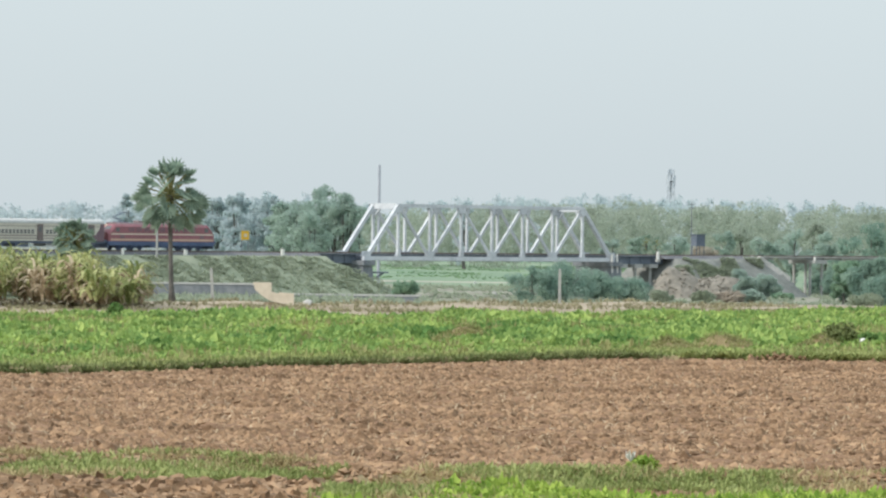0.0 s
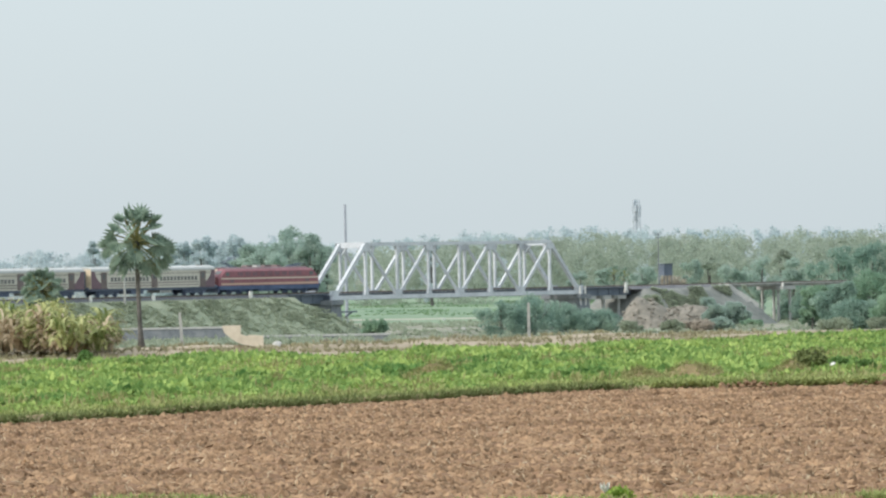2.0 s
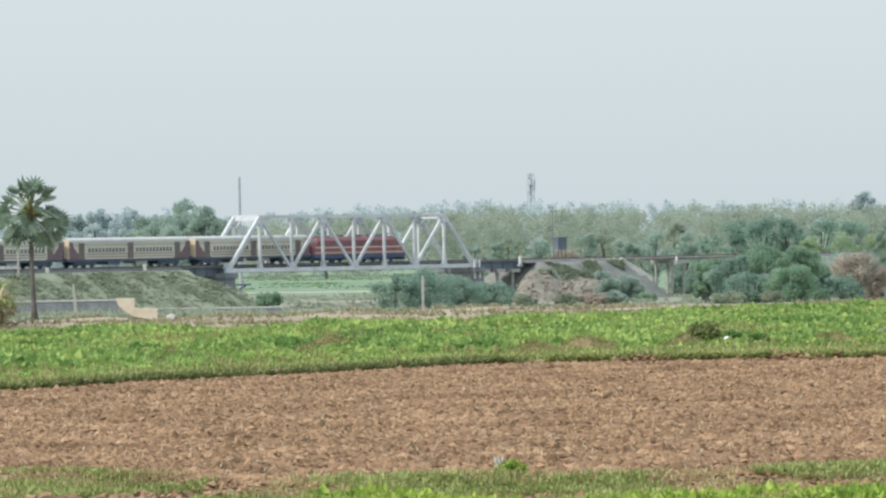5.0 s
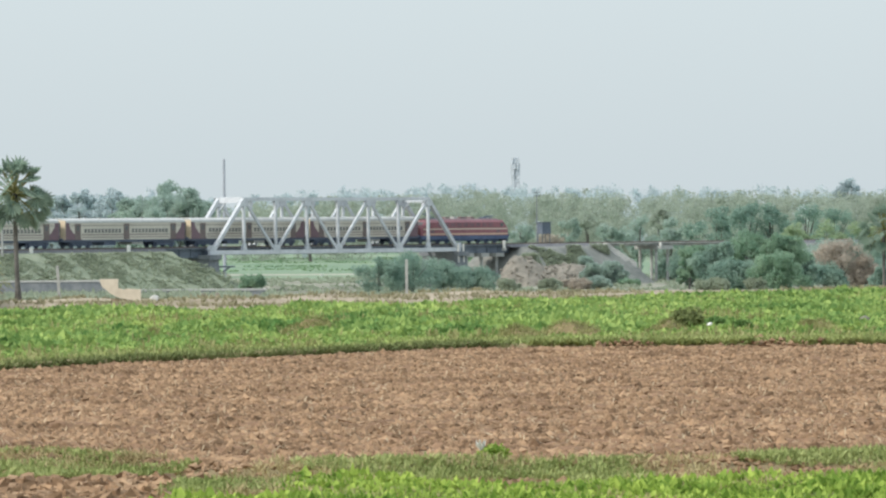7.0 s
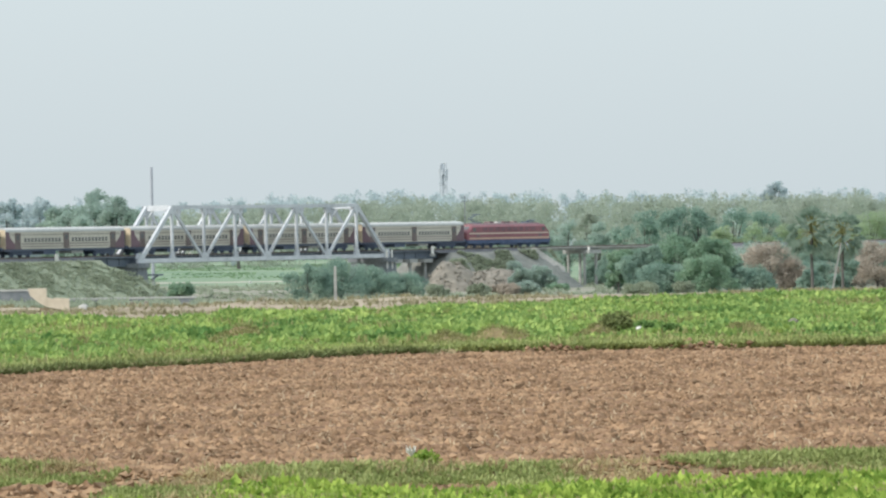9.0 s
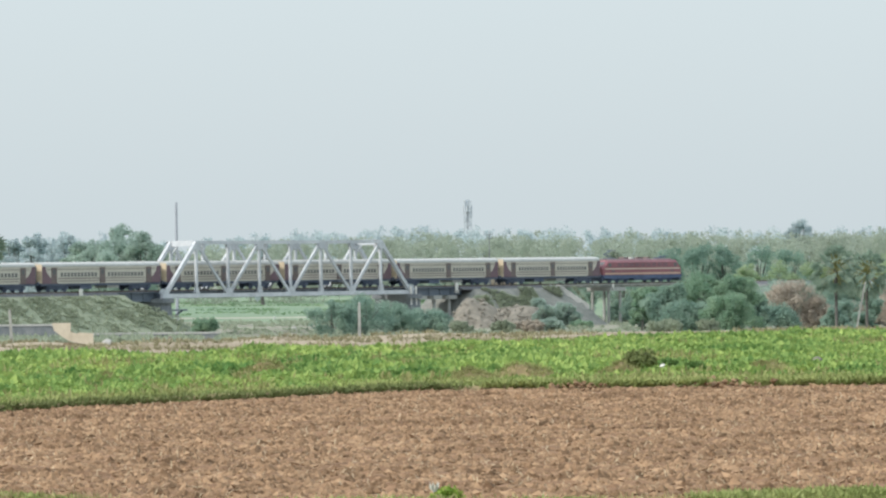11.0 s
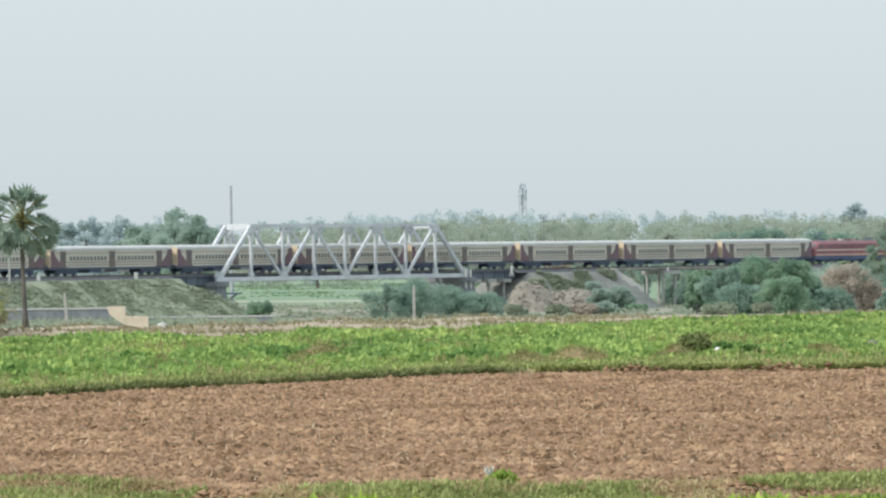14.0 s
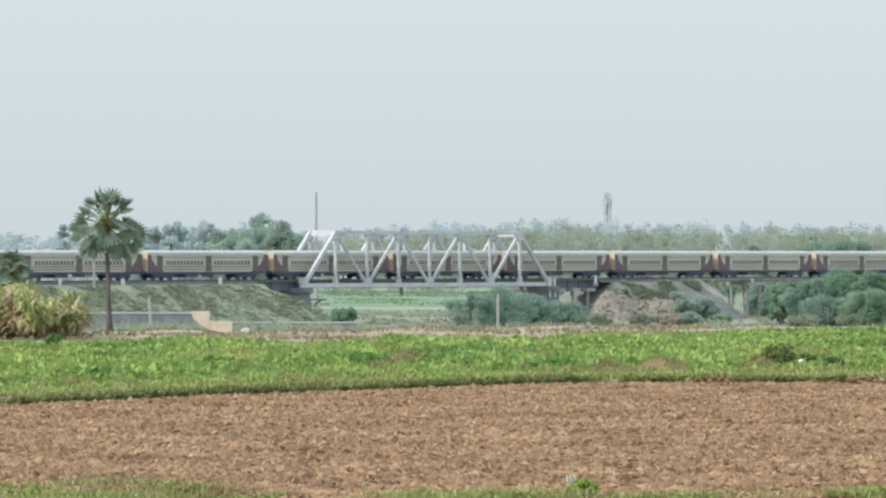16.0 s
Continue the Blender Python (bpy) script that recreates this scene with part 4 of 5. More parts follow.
# trees and bushes on the near side of the line
for u, y, top, wide, seed in ((388, 560, 32, 84, 61), (448, 565, 10, 112, 62), (508, 560, 16, 100, 63), (425, 540, 56, 110, 64), (490, 535, 48, 110, 65), (340, 600, 40, 60, 66), (545, 575, 44, 60, 67), (322, 716, 44, 40, 68), (352, 712, 36, 56, 69), (345, 610, 66, 50, 70)):
    tree("riverside_tree", "broad dark green riverside tree in front of the track", u, y, top, wide, "leaf" if seed in (62, 63, 65, 66, 69) else "blue_leaf", seed, 7500, 0.38, from_part=0.04, number=22, bold=1.08, group="riverside trees")
for u, y, top, wide, mat, seed, label in ((-208, 585, 54, 84, "blue_leaf", 71, "rounded dark green bush on the river plain"), (-150, 590, 44, 110, "blue_leaf", 72, "rounded dark green bush on the river plain"),
                                          (-95, 600, 60, 84, "blue_leaf", 73, "dark bluish green bush on the river plain"), (-40, 605, 70, 84, "blue_leaf", 74, "dark bluish green bush on the river plain"),
                                          (-436, 600, 80, 46, "leaf", 75, "small dark green bush on the meadow"), (95, 590, 96, 40, "scrub_leaf", 76, "small green bush below the spoil heap"),
                                          (172, 640, 68, 44, "mid_leaf", 77, "green bush on the stony bank"), (176, 600, 92, 46, "mid_leaf", 78, "green bush on the stony bank"),
                                          (606, 600, 19, 96, "dry_leaf", 79, "withered reddish brown bush near the riverside"), (650, 600, 58, 60, "dry_leaf", 80, "withered brown bush near the riverside"),
                                          (800, 600, 22, 90, "dry_leaf", 81, "withered reddish brown bush near the riverside"), (860, 600, 30, 80, "dry_leaf", 82, "withered brown bush near the riverside"),
                                          (580, 590, 70, 80, "blue_leaf", 83, "low dark bush beside the riverside trees"), (385, 522, 94, 66, "scrub_leaf", 84, "low dull green scrub bush"),
                                          (455, 522, 97, 50, "scrub_leaf", 85, "low dull green scrub bush"), (232, 640, 100, 40, "leaf", 86, "low green scrub bush"),
                                          (700, 605, 62, 120, "blue_leaf", 87, "dark thicket behind the palms"), (755, 605, 56, 90, "dry_leaf", 88, "brown thicket behind the palms"),
                                          (540, 610, 60, 80, "blue_leaf", 91, "low dark bush beside the riverside trees"), (640, 640, 30, 80, "blue_leaf", 92, "leafy bush on the railway bank"), (590, 640, 24, 80, "mid_leaf", 93, "pale green bush on the railway bank"), (700, 640, 26, 90, "blue_leaf", 94, "leafy bush on the railway bank"), (765, 645, 30, 90, "mid_leaf", 96, "pale green bush on the railway bank"), (830, 645, 26, 90, "blue_leaf", 97, "leafy bush on the railway bank"), (900, 645, 24, 90, "blue_leaf", 98, "leafy bush on the railway bank"), (690, 402, 58, 70, "blue_leaf", 99, "dark bush at the foot of the palms"), (740, 404, 54, 64, "blue_leaf", 100, "dark bush at the foot of the palms"), (300, 702, 62, 50, "blue_leaf", 101, "dark bush under the viaduct"), (340, 690, 56, 60, "blue_leaf", 102, "dark bush under the viaduct"), (330, 740, 70, 60, "leaf", 103, "green bush under the viaduct"), (20, 600, 96, 44, "scrub_leaf", 89, "small green bush below the spoil heap"), (140, 595, 96, 50, "dry_leaf", 90, "low brown scrub bush"), (208, 655, 62, 52, "mid_leaf", 104, "green bush on the stony bank"), (158, 652, 54, 44, "mid_leaf", 105, "green bush on the stony bank"), (60, 655, 48, 50, "scrub_leaf", 106, "dull green scrub above the spoil heap")):
    tree("bush", label, u, y, top, wide, mat, seed, 6000, 0.34, from_part=0.0, number=24, bold=1.25, category="bush", group="bushes")
fan_palm(-1025, 262, -22, 92, 10, "young palmyra palm with dense fan leaves behind the cane", base=-0.05, fans=70)

fan_palm(-853, 268, -134, 150, 5, "tall palmyra palm with a round head of fan leaves", base=-0.05, bend=0.16, fans=56)
# the farther palms wear the leaf copy paled for haze
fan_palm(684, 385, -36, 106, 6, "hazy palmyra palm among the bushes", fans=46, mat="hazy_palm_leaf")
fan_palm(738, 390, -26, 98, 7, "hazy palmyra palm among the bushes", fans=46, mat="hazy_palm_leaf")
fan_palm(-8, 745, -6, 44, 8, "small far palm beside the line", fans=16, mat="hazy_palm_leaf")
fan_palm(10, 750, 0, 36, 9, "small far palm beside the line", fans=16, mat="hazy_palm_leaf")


# ---- cane, crops, weeds ----
def build_cane():
    rng = np.random.default_rng(41)
    stools = []
    for i in range(58):
        y = rng.uniform(236, 254)
        stools.append((rng.uniform(-1330, -905) / 8500 * y, y, rng.uniform(0.72, 1.22)))

    def fountain(name, n, mat, label, low, high, wide):
        """Stalks with long arching leaves from their upper half."""
        vs, fs, k = [], [], 0
        for i in range(n):
            stool = stools[rng.integers(0, len(stools))]
            y = stool[1] + rng.normal(0, 0.8)
            x = stool[0] + rng.normal(0, 0.34)
            u = x / y * 8500
            tall = (2.35 + 0.8 * lump(x * 0.4, y * 0.15, 4)) * stool[2] * rng.uniform(low, high) * (0.78 if u > -990 else 1.0) * (0.85 if u > -915 else 1) * (1.18 if u < -1095 else 1)
            for j in range(12):
                az = rng.uniform(0, 6.283)
                el = rng.uniform(0.9, 1.5)
                ln = rng.uniform(0.8, 1.7)
                wd = wide * rng.uniform(0.7, 1.4)
                px, py, pz = x + rng.normal(0, 0.08), y + rng.normal(0, 0.08), tall * rng.uniform(0.15, 0.72)
                s = (-math.sin(az) * wd / 2, math.cos(az) * wd / 2)
                for q in range(5):
                    w = (0.7, 1.15, 1.0, 0.7, 0.1)[q]
                    vs.append((px + s[0] * w, py + s[1] * w, pz))
                    vs.append((px - s[0] * w, py - s[1] * w, pz + 0.02))
                    e = el - q * 0.62
                    px += math.cos(az) * math.cos(e) * ln / 4
                    py += math.sin(az) * math.cos(e) * ln / 4
                    pz = max(0.02, pz + math.sin(e) * ln / 4)
                    if q:
                        fs.append((k + 2 * q - 2, k + 2 * q - 1, k + 2 * q + 1, k + 2 * q))
                k += 10
        ob = new(name, quick_mesh(name, np.array(vs), np.array(fs), mat))
        tagged(ob, label, "cane", kind="stuff")

    fountain("cane_patch", 400, "cane_leaf", "tall half-dry yellow-green cane patch at the field's edge", 0.85, 1.22, 0.14)
    fountain("dead_cane", 330, "dry_cane", "dead brown drooping cane leaves in the patch", 0.45, 1.05, 0.14)


build_cane()


def crop_points(rng, count):
    y = rng.uniform(130, 292, count)
    u = rng.uniform(-0.152, 0.125, count)
    x = u * y
    z = np.zeros(count)
    keep = np.array([field_edge_far(a, b) + 0.2 < b < band_edge_far(a / b) + 2.5 * lump(a * 0.2, 3, 1) for a, b in zip(x, y)])
    return np.stack([x, y, z], 1)[keep]


def build_crop():
    rng = np.random.default_rng(51)
    # ground under the crop, a little above the fields
    ys = np.linspace(128, 290, 110)
    us = np.linspace(-0.155, 0.13, 90)
    verts = []
    for y in ys:
        for u in us:
            x = u * y
            far = field_edge_far(x, y)
            inside = far - 0.4 < y < band_edge_far(u)
            verts.append((x, y, 0.12 + 0.05 * lump(x, y, 8) if inside else -0.4))
    n = len(us)
    faces = np.array([(j * n + i, j * n + i + 1, (j + 1) * n + i + 1, (j + 1) * n + i) for j in range(len(ys) - 1) for i in range(n - 1)])
    tagged(new("crop_field", quick_mesh("crop_field", np.array(verts), faces, "crop_soil", True)), "weedy green vegetable field", "field", kind="structure")
    pts = crop_points(rng, 52000)
    pts[:, 2] = 0.1
    front = np.array([b - field_edge_far(a, b) for a, b in pts[:, :2]])
    patch = np.array([lump(a * 0.18, b * 0.06, 12) + 0.8 * lump(a * 0.75, b * 0.22, 19) for a, b in pts[:, :2]])
    size = np.clip(0.5 + front / 28, 0.5, 1.1) * np.clip(1.05 + 0.95 * patch, 0.35, 2.0)
    ob = new("crop_plants", leaves("crop_plants", pts, 10, 0.3, 0.15, "crop_leaf", rng, 0.75, size))
    tagged(ob, "dense bright green leafy crop plants", "crop", kind="stuff")
    short = pts[(front < 11 + 8 * patch)]
    short = np.repeat(short, 3, 0) + rng.normal(0, 0.25, (len(short) * 3, 3)) * np.array([1, 1, 0])
    ob = new("field_grass", leaves("field_grass", short, 6, 0.26, 0.05, "bank_grass", rng, 0.8))
    tagged(ob, "short yellowish green grass at the crop's near edge", "grass", kind="stuff")
    # dry weeds among the crop
    some = pts[(patch < -0.2) & (rng.uniform(0, 1, len(pts)) < 0.15)]
    ob = new("dry_weeds", leaves("dry_weeds", some, 6, 0.45, 0.05, "olive_grass", rng, 1.0))
    tagged(ob, "straw-coloured dry weeds among the crop", "weeds", kind="stuff")
    # rough dark grass on the low bund before the crop
    x = rng.uniform(-22, 1, 4000) - 2 * rng.uniform(0, 1, 4000)
    yb = np.array([field_edge_far(a, 145) for a in x])
    yb = np.array([field_edge_far(a, b) for a, b in zip(x, yb)]) + rng.uniform(-0.5, 0.9, len(x))
    pts = np.stack([x, yb, rng.uniform(0.0, 0.1, len(x))], 1)
    ob = new("bund_grass", leaves("bund_grass", pts, 7, 0.3, 0.055, "dark_grass", rng, 0.8))
    tagged(ob, "dark rough grass along the field bund", "grass", kind="stuff")
    x = rng.uniform(1, 21, 3600)
    yb = np.array([field_edge_far(a, 155) for a in x]) + rng.uniform(-0.45, 0.9, len(x))
    keep = np.array([lump(a * 0.7, 2, 9) > -0.3 for a in x])
    ob = new("bund_weeds", leaves("bund_weeds", np.stack([x, yb, rng.uniform(0.05, 0.2, len(x))], 1)[keep], 7, 0.26, 0.06, "bank_grass", rng, 0.8))
    tagged(ob, "green weeds over the low bund", "weeds", kind="stuff")


build_crop()


def build_bund():
    """Low earthen ridge between the ploughed soil and the crop."""
    xs = np.linspace(-24, 22, 240)
    sections = []
    for x in xs:
        y = field_edge_far(x, field_edge_far(x, 145))
        h = (0.25 if x < 0 else 0.17) + 0.07 * lump(x * 0.8, 0, 3)
        w = 0.1 * lump(x * 1.3, 5, 3)
        sections.append([(x, y - 0.42 + w, -0.1), (x, y - 0.25 + w, h * 0.85), (x, y + 0.15, h), (x, y + 0.7, 0.0)])
    sh = Shape().loft(sections)
    solid("field_bund", sh, "crop_soil", "low earthen bund between ploughed soil and crop", "bund", kind="structure", smooth=True)


build_bund()


def build_foreground():
    rng = np.random.default_rng(61)
    # weedy ground sheet before the ploughed strip
    ys = np.linspace(50, 86, 110)
    us = np.linspace(-0.16, 0.13, 140)
    verts = []
    for y in ys:
        for u in us:
            x = u * y
            e = weed_edge(u, x)
            ridge = 0.22 * math.exp(-((y - e + 1.2) / 1.1) ** 2) * (0.7 + 0.6 * lump(x * 0.6, y * 0.3, 6))
            verts.append((x, y, 0.05 + ridge + 0.06 * lump(x * 1.5, y * 1.5, 9) if y < e + 0.5 else -0.3))
    n = len(us)
    faces = np.array([(j * n + i, j * n + i + 1, (j + 1) * n + i + 1, (j + 1) * n + i) for j in range(len(ys) - 1) for i in range(n - 1)])
    me = quick_mesh("weedy_verge", np.array(verts), faces, "crop_soil", True)
    tagged(new("weedy_verge", me), "weedy field edge with bare earth patches", "field", kind="structure")

    def spots(count, y0, y1, test):
        y = rng.uniform(y0, y1, count)
        u = rng.uniform(-0.155, 0.125, count)
        x = u * y
        e = np.array([weed_edge(a, b) for a, b in zip(u, x)])
        ridge = 0.2 * np.exp(-((y - e + 1.2) / 1.1) ** 2)
        keep = np.array([test(a, b, c, d) for a, b, c, d in zip(u, x, y, e)])
        return np.stack([x, y, 0.06 + ridge], 1)[keep]

    def bare(u, x, y):
        return u < -0.068 + 0.01 * lump(x, y, 7) and 66.5 < y + 1.5 * lump(x, y, 3) < 74.5

    lush = spots(23000, 52, 79, lambda u, x, y, e: y < (72.3 if u > -0.045 else 68.5) + 3.2 * lump(x * 0.35, y * 0.3, 4) and not bare(u, x, y) and not (u < -0.068 and y > 66))
    ob = new("weed_plants", leaves("weed_plants", lush, 8, 0.22, 0.09, "weed_leaf", rng, 0.75, 1 + 0.6 * np.array([lump(a * 0.7, b * 0.5, 2) for a, b in lush[:, :2]])))
    tagged(ob, "lush light green broad-leaved weeds", "weeds", kind="stuff")
    edge = spots(36000, 66, 82, lambda u, x, y, e: 66.5 < y < e + 0.35 and lump(x * 0.4, y * 0.45, 14) > 0.0 + (0.12 if y < 72 else 0) and not bare(u, x, y))
    ob = new("verge_grass", leaves("verge_grass", edge, 7, 0.17, 0.028, "bank_grass", rng, 0.8))
    tagged(ob, "short rough grass along the field edge", "grass", kind="stuff")
    dry = spots(16000, 66, 82, lambda u, x, y, e: 66.5 < y < e + 0.7 and lump(x * 0.5, y * 0.5, 24) > 0.02 and not bare(u, x, y))
    ob = new("verge_straw", leaves("verge_straw", dry, 6, 0.2, 0.022, "dry_grass", rng, 0.7))
    tagged(ob, "dry straw-coloured grass along the field edge", "grass", kind="stuff")
    crumbs = lambda r, c: spots(c, 64, 82, lambda u, x, y, e: y < e + 0.4 and lump(x * 0.4, y * 0.45, 14) < 0.12)
    scatter_clods("verge_clods", 15000, crumbs, 0.055, "clod", "brown earth crumbs between the verge grass", 18)
    y = rng.uniform(78, 150, 7000)
    x = rng.uniform(-0.15, 0.12, 7000) * y
    keep = np.array([weed_edge(a / b, a) < b < field_edge_far(a, b) - 0.5 for a, b in zip(x, y)])
    ob = new("stubble", leaves("stubble", np.stack([x, y, np.full(len(x), 0.04)], 1)[keep], 2, 0.26, 0.02, "straw", rng, 0.3))
    tagged(ob, "pale straw stubble lying on ploughed soil", "stubble", kind="stuff")
    red = lambda r, c: spots(c, 65, 78, lambda u, x, y, e: bare(u, x, y))
    scatter_clods("earth_lumps", 10000, red, 0.085, "clod", "large reddish earth lumps at the field edge", 17, blocky=True)


build_foreground()


def build_bank_scrub():
    rng = np.random.default_rng(71)
    # dry mounds and tufts along the far side of the dirt track
    y = rng.uniform(232, 286, 7000)
    x = rng.uniform(-0.15, 0.125, 7000) * y
    keep = np.array([b > band_edge_far(a / b) + 9 + 6 * lump(a * 0.1, b * 0.1, 2) and lump(a * 0.12, b * 0.08, 31) > -0.02 for a, b in zip(x, y)])
    pts = np.stack([x, y, np.array([ground_height(a, b) for a, b in zip(x, y)])], 1)[keep]
    ob = new("mound_grass", leaves("mound_grass", pts, 7, 0.3, 0.07, "dull_grass", rng, 0.8))
    tagged(ob, "dry yellow-brown grass on low mounds", "grass", kind="stuff")
    # scrub on the embankment's slope
    pts = []
    high, run = RAIL - 0.55 - PLAIN + 0.4, 1.85
    while len(pts) < 7000:
        s, f = rng.uniform(-75, 22), rng.uniform(0.02, 1)
        if s > S_LEFT + high * run * 0.8 * f:
            continue
        p = track(s, -(3.6 + high * run * f * 0.98), RAIL - 0.55 - high * f)
        if lump(p.x * 0.3, p.y * 0.3, 6) > -0.1 + 0.45 * rng.uniform(-1, 1):
            pts.append((p.x, p.y, p.z + 0.05))
    while len(pts) < 8200:
        s, f = rng.uniform(86, 107), rng.uniform(0.0, 0.75)
        p = track(s, -(3.6 + high * 1.05 * f * 0.98), RAIL - 0.5 - high * f)
        if lump(p.x * 0.2, p.y * 0.2, 16) > 0.0:
            pts.append((p.x, p.y, p.z + 0.1))
    tufts = []
    while len(tufts) < 2600:
        y = rng.uniform(560, 765)
        u = rng.uniform(-640, 640)
        if lump(u * 0.012, y * 0.06, 13) > 0.05:
            tufts.append((spot(u, y), y, ground_height(spot(u, y), y)))
    ob = new("plain_tufts", leaves("plain_tufts", np.array(tufts), 9, 0.55, 0.28, "scrub_leaf", rng, 0.7))
    tagged(ob, "dull green tufts and low growth on the river plain", "scrub", kind="stuff")
    tufts = []
    while len(tufts) < 2200:
        y = rng.uniform(850, 1250)
        u = rng.uniform(-640, 60)
        if lump(u * 0.01, y * 0.03, 23) > 0.1:
            tufts.append((spot(u, y), y, ground_height(spot(u, y), y)))
    ob = new("meadow_tufts", leaves("meadow_tufts", np.array(tufts), 6, 0.4, 0.4, "meadow_leaf", rng, 0.5))
    tagged(ob, "fresh green growth in streaks over the flood meadow", "grass", kind="stuff")
    low = []
    while len(low) < 900:
        y = rng.uniform(520, 556)
        u = rng.uniform(-1000, -380)
        if lump(u * 0.02, y * 0.05, 3) > -0.15:
            low.append((spot(u, y), y, PLAIN + 0.1))
    ob = new("channel_scrub", leaves("channel_scrub", np.array(low), 9, 1.2, 0.4, "scrub_leaf", rng, 0.8))
    tagged(ob, "dull green scrub in front of the low dark wall", "scrub", kind="stuff")
    ob = new("embankment_scrub", leaves("embankment_scrub", np.array(pts), 8, 0.36, 0.2, "scrub_leaf", rng, 0.4))
    tagged(ob, "dull green scrub on the embankment slope", "scrub", kind="stuff")


build_bank_scrub()


# ---- things along the line and in the fields ----
def along(u, off):
    """Station on the line at a bearing, for things standing off metres to the far side."""
    a = u / 8500
    ox, oy = ORIGIN[0] - UY * off, ORIGIN[1] + UX * off
    return (a * oy - ox) / (UX - a * UY)


def kilometre_post(u, off, high, wide, label):
    s = along(u, off)
    p = track(s, off, RAIL - 0.75)
    t = thing("line_post", pose(*p, 0, 0, ANGLE), label, "post", "white posts by the line")
    part("shaft", Shape().loft([[(-w, -d, z), (w, -d, z), (w, d, z), (-w, d, z)] for w, d, z in
                                ((wide / 2, 0.1, -0.1), (wide / 2, 0.1, high * 0.8), (wide / 2 * 0.7, 0.1, high))]), "white", t)
    part("base", Shape().box(-wide * 0.7, wide * 0.7, -0.2, 0.2, -0.3, 0.08), "concrete", t)


for u, high, wide in ((-937, 1.0, 0.35), (-825, 0.9, 0.5), (-652, 1.1, 0.5), (13, 1.15, 0.42), (290, 0.6, 0.3)):
    kilometre_post(u, -3.1 if u != 13 else -2.9, high, wide, "white painted marker post beside the track")


def sign_board():
    s = along(-719, 4.0)
    t = thing("sign_board", pose(*track(s, 4.0, RAIL - 0.9), 0, 0, ANGLE), "yellow square board with a pale centre on two posts", "sign")
    part("board", Shape().box(-0.66, 0.66, -0.03, 0.03, 2.35, 3.5), "yellow", t)
    part("panel", Shape().box(-0.28, 0.28, -0.05, -0.034, 2.7, 3.15), "orange_cream", t, "pale cream centre panel")
    for x in (-0.55, 0.55):
        part("post", Shape().tube([(x, 0.08, -0.4), (x, 0.08, 3.4)], [0.05, 0.05], 8), "dark_steel", t)


sign_board()


def signal_post():
    s = along(78, 3.4)
    t = thing("railway_signal", pose(*track(s, 3.4, RAIL - 0.8), 0, 0, ANGLE), "dark signal box on a platform with a tall thin pole", "signal")
    part("cabinet", Shape().box(-0.2, 1.6, -0.5, 0.5, 2.0, 3.6), "dark_steel", t)
    for x in (-0.1, 1.5):
        for y in (-0.4, 0.4):
            part("leg", Shape().tube([(x, y, -0.8), (x, y, 2.0)], [0.07, 0.07], 6), "dark_steel", t)
    part("roof", Shape().box(-0.35, 1.75, -0.65, 0.65, 3.6, 3.7), "dark_steel", t)
    part("pole", Shape().tube([(0, 0.7, -0.8), (0, 0.7, 8.2)], [0.09, 0.06], 8), "dark_masonry", t)
    for z in (7.4, 7.9):
        part("cross_arm", Shape().beam((-0.7, 0.7, z), (0.7, 0.7, z), 0.08, 0.08), "dark_masonry", t)


signal_post()


def mast():
    y = 720.0
    x = spot(-482, y)
    t = thing("radio_mast", pose(x, y, PLAIN), "thin tall grey mast behind the bridge", "mast")
    part("pole", Shape().tube([(0, 0, 0), (0, 0, 12), (0, 0, height_at(-118, y) - PLAIN)], [0.25, 0.23, 0.2], 8), "mast_grey", t)
    part("cabinet", Shape().box(-1.5, -0.6, -0.4, 0.4, 11.2, 12.6), "dark_masonry", t)
    part("bracket", Shape().beam((-1.6, 0, 11.15), (0.5, 0, 11.15), 0.12, 0.12), "dark_steel", t)
    part("stay", Shape().beam((-1.0, 0, 11.15), (0, 0, 9.8), 0.08, 0.08), "dark_steel", t)


mast()


def line_pole():
    s = along(-876, -4.2)
    t = thing("concrete_pole", pose(*track(s, -4.2, RAIL - 1.0), 0, 0, ANGLE), "slim pale concrete pole beside the track", "pole")
    part("shaft", Shape().tube([(0, 0, -0.4), (0, 0, 4.9)], [0.17, 0.12], 8), "concrete", t)
    part("cross_arm", Shape().beam((-0.5, 0, 4.7), (0.5, 0, 4.7), 0.08, 0.08), "dark_steel", t)


line_pole()


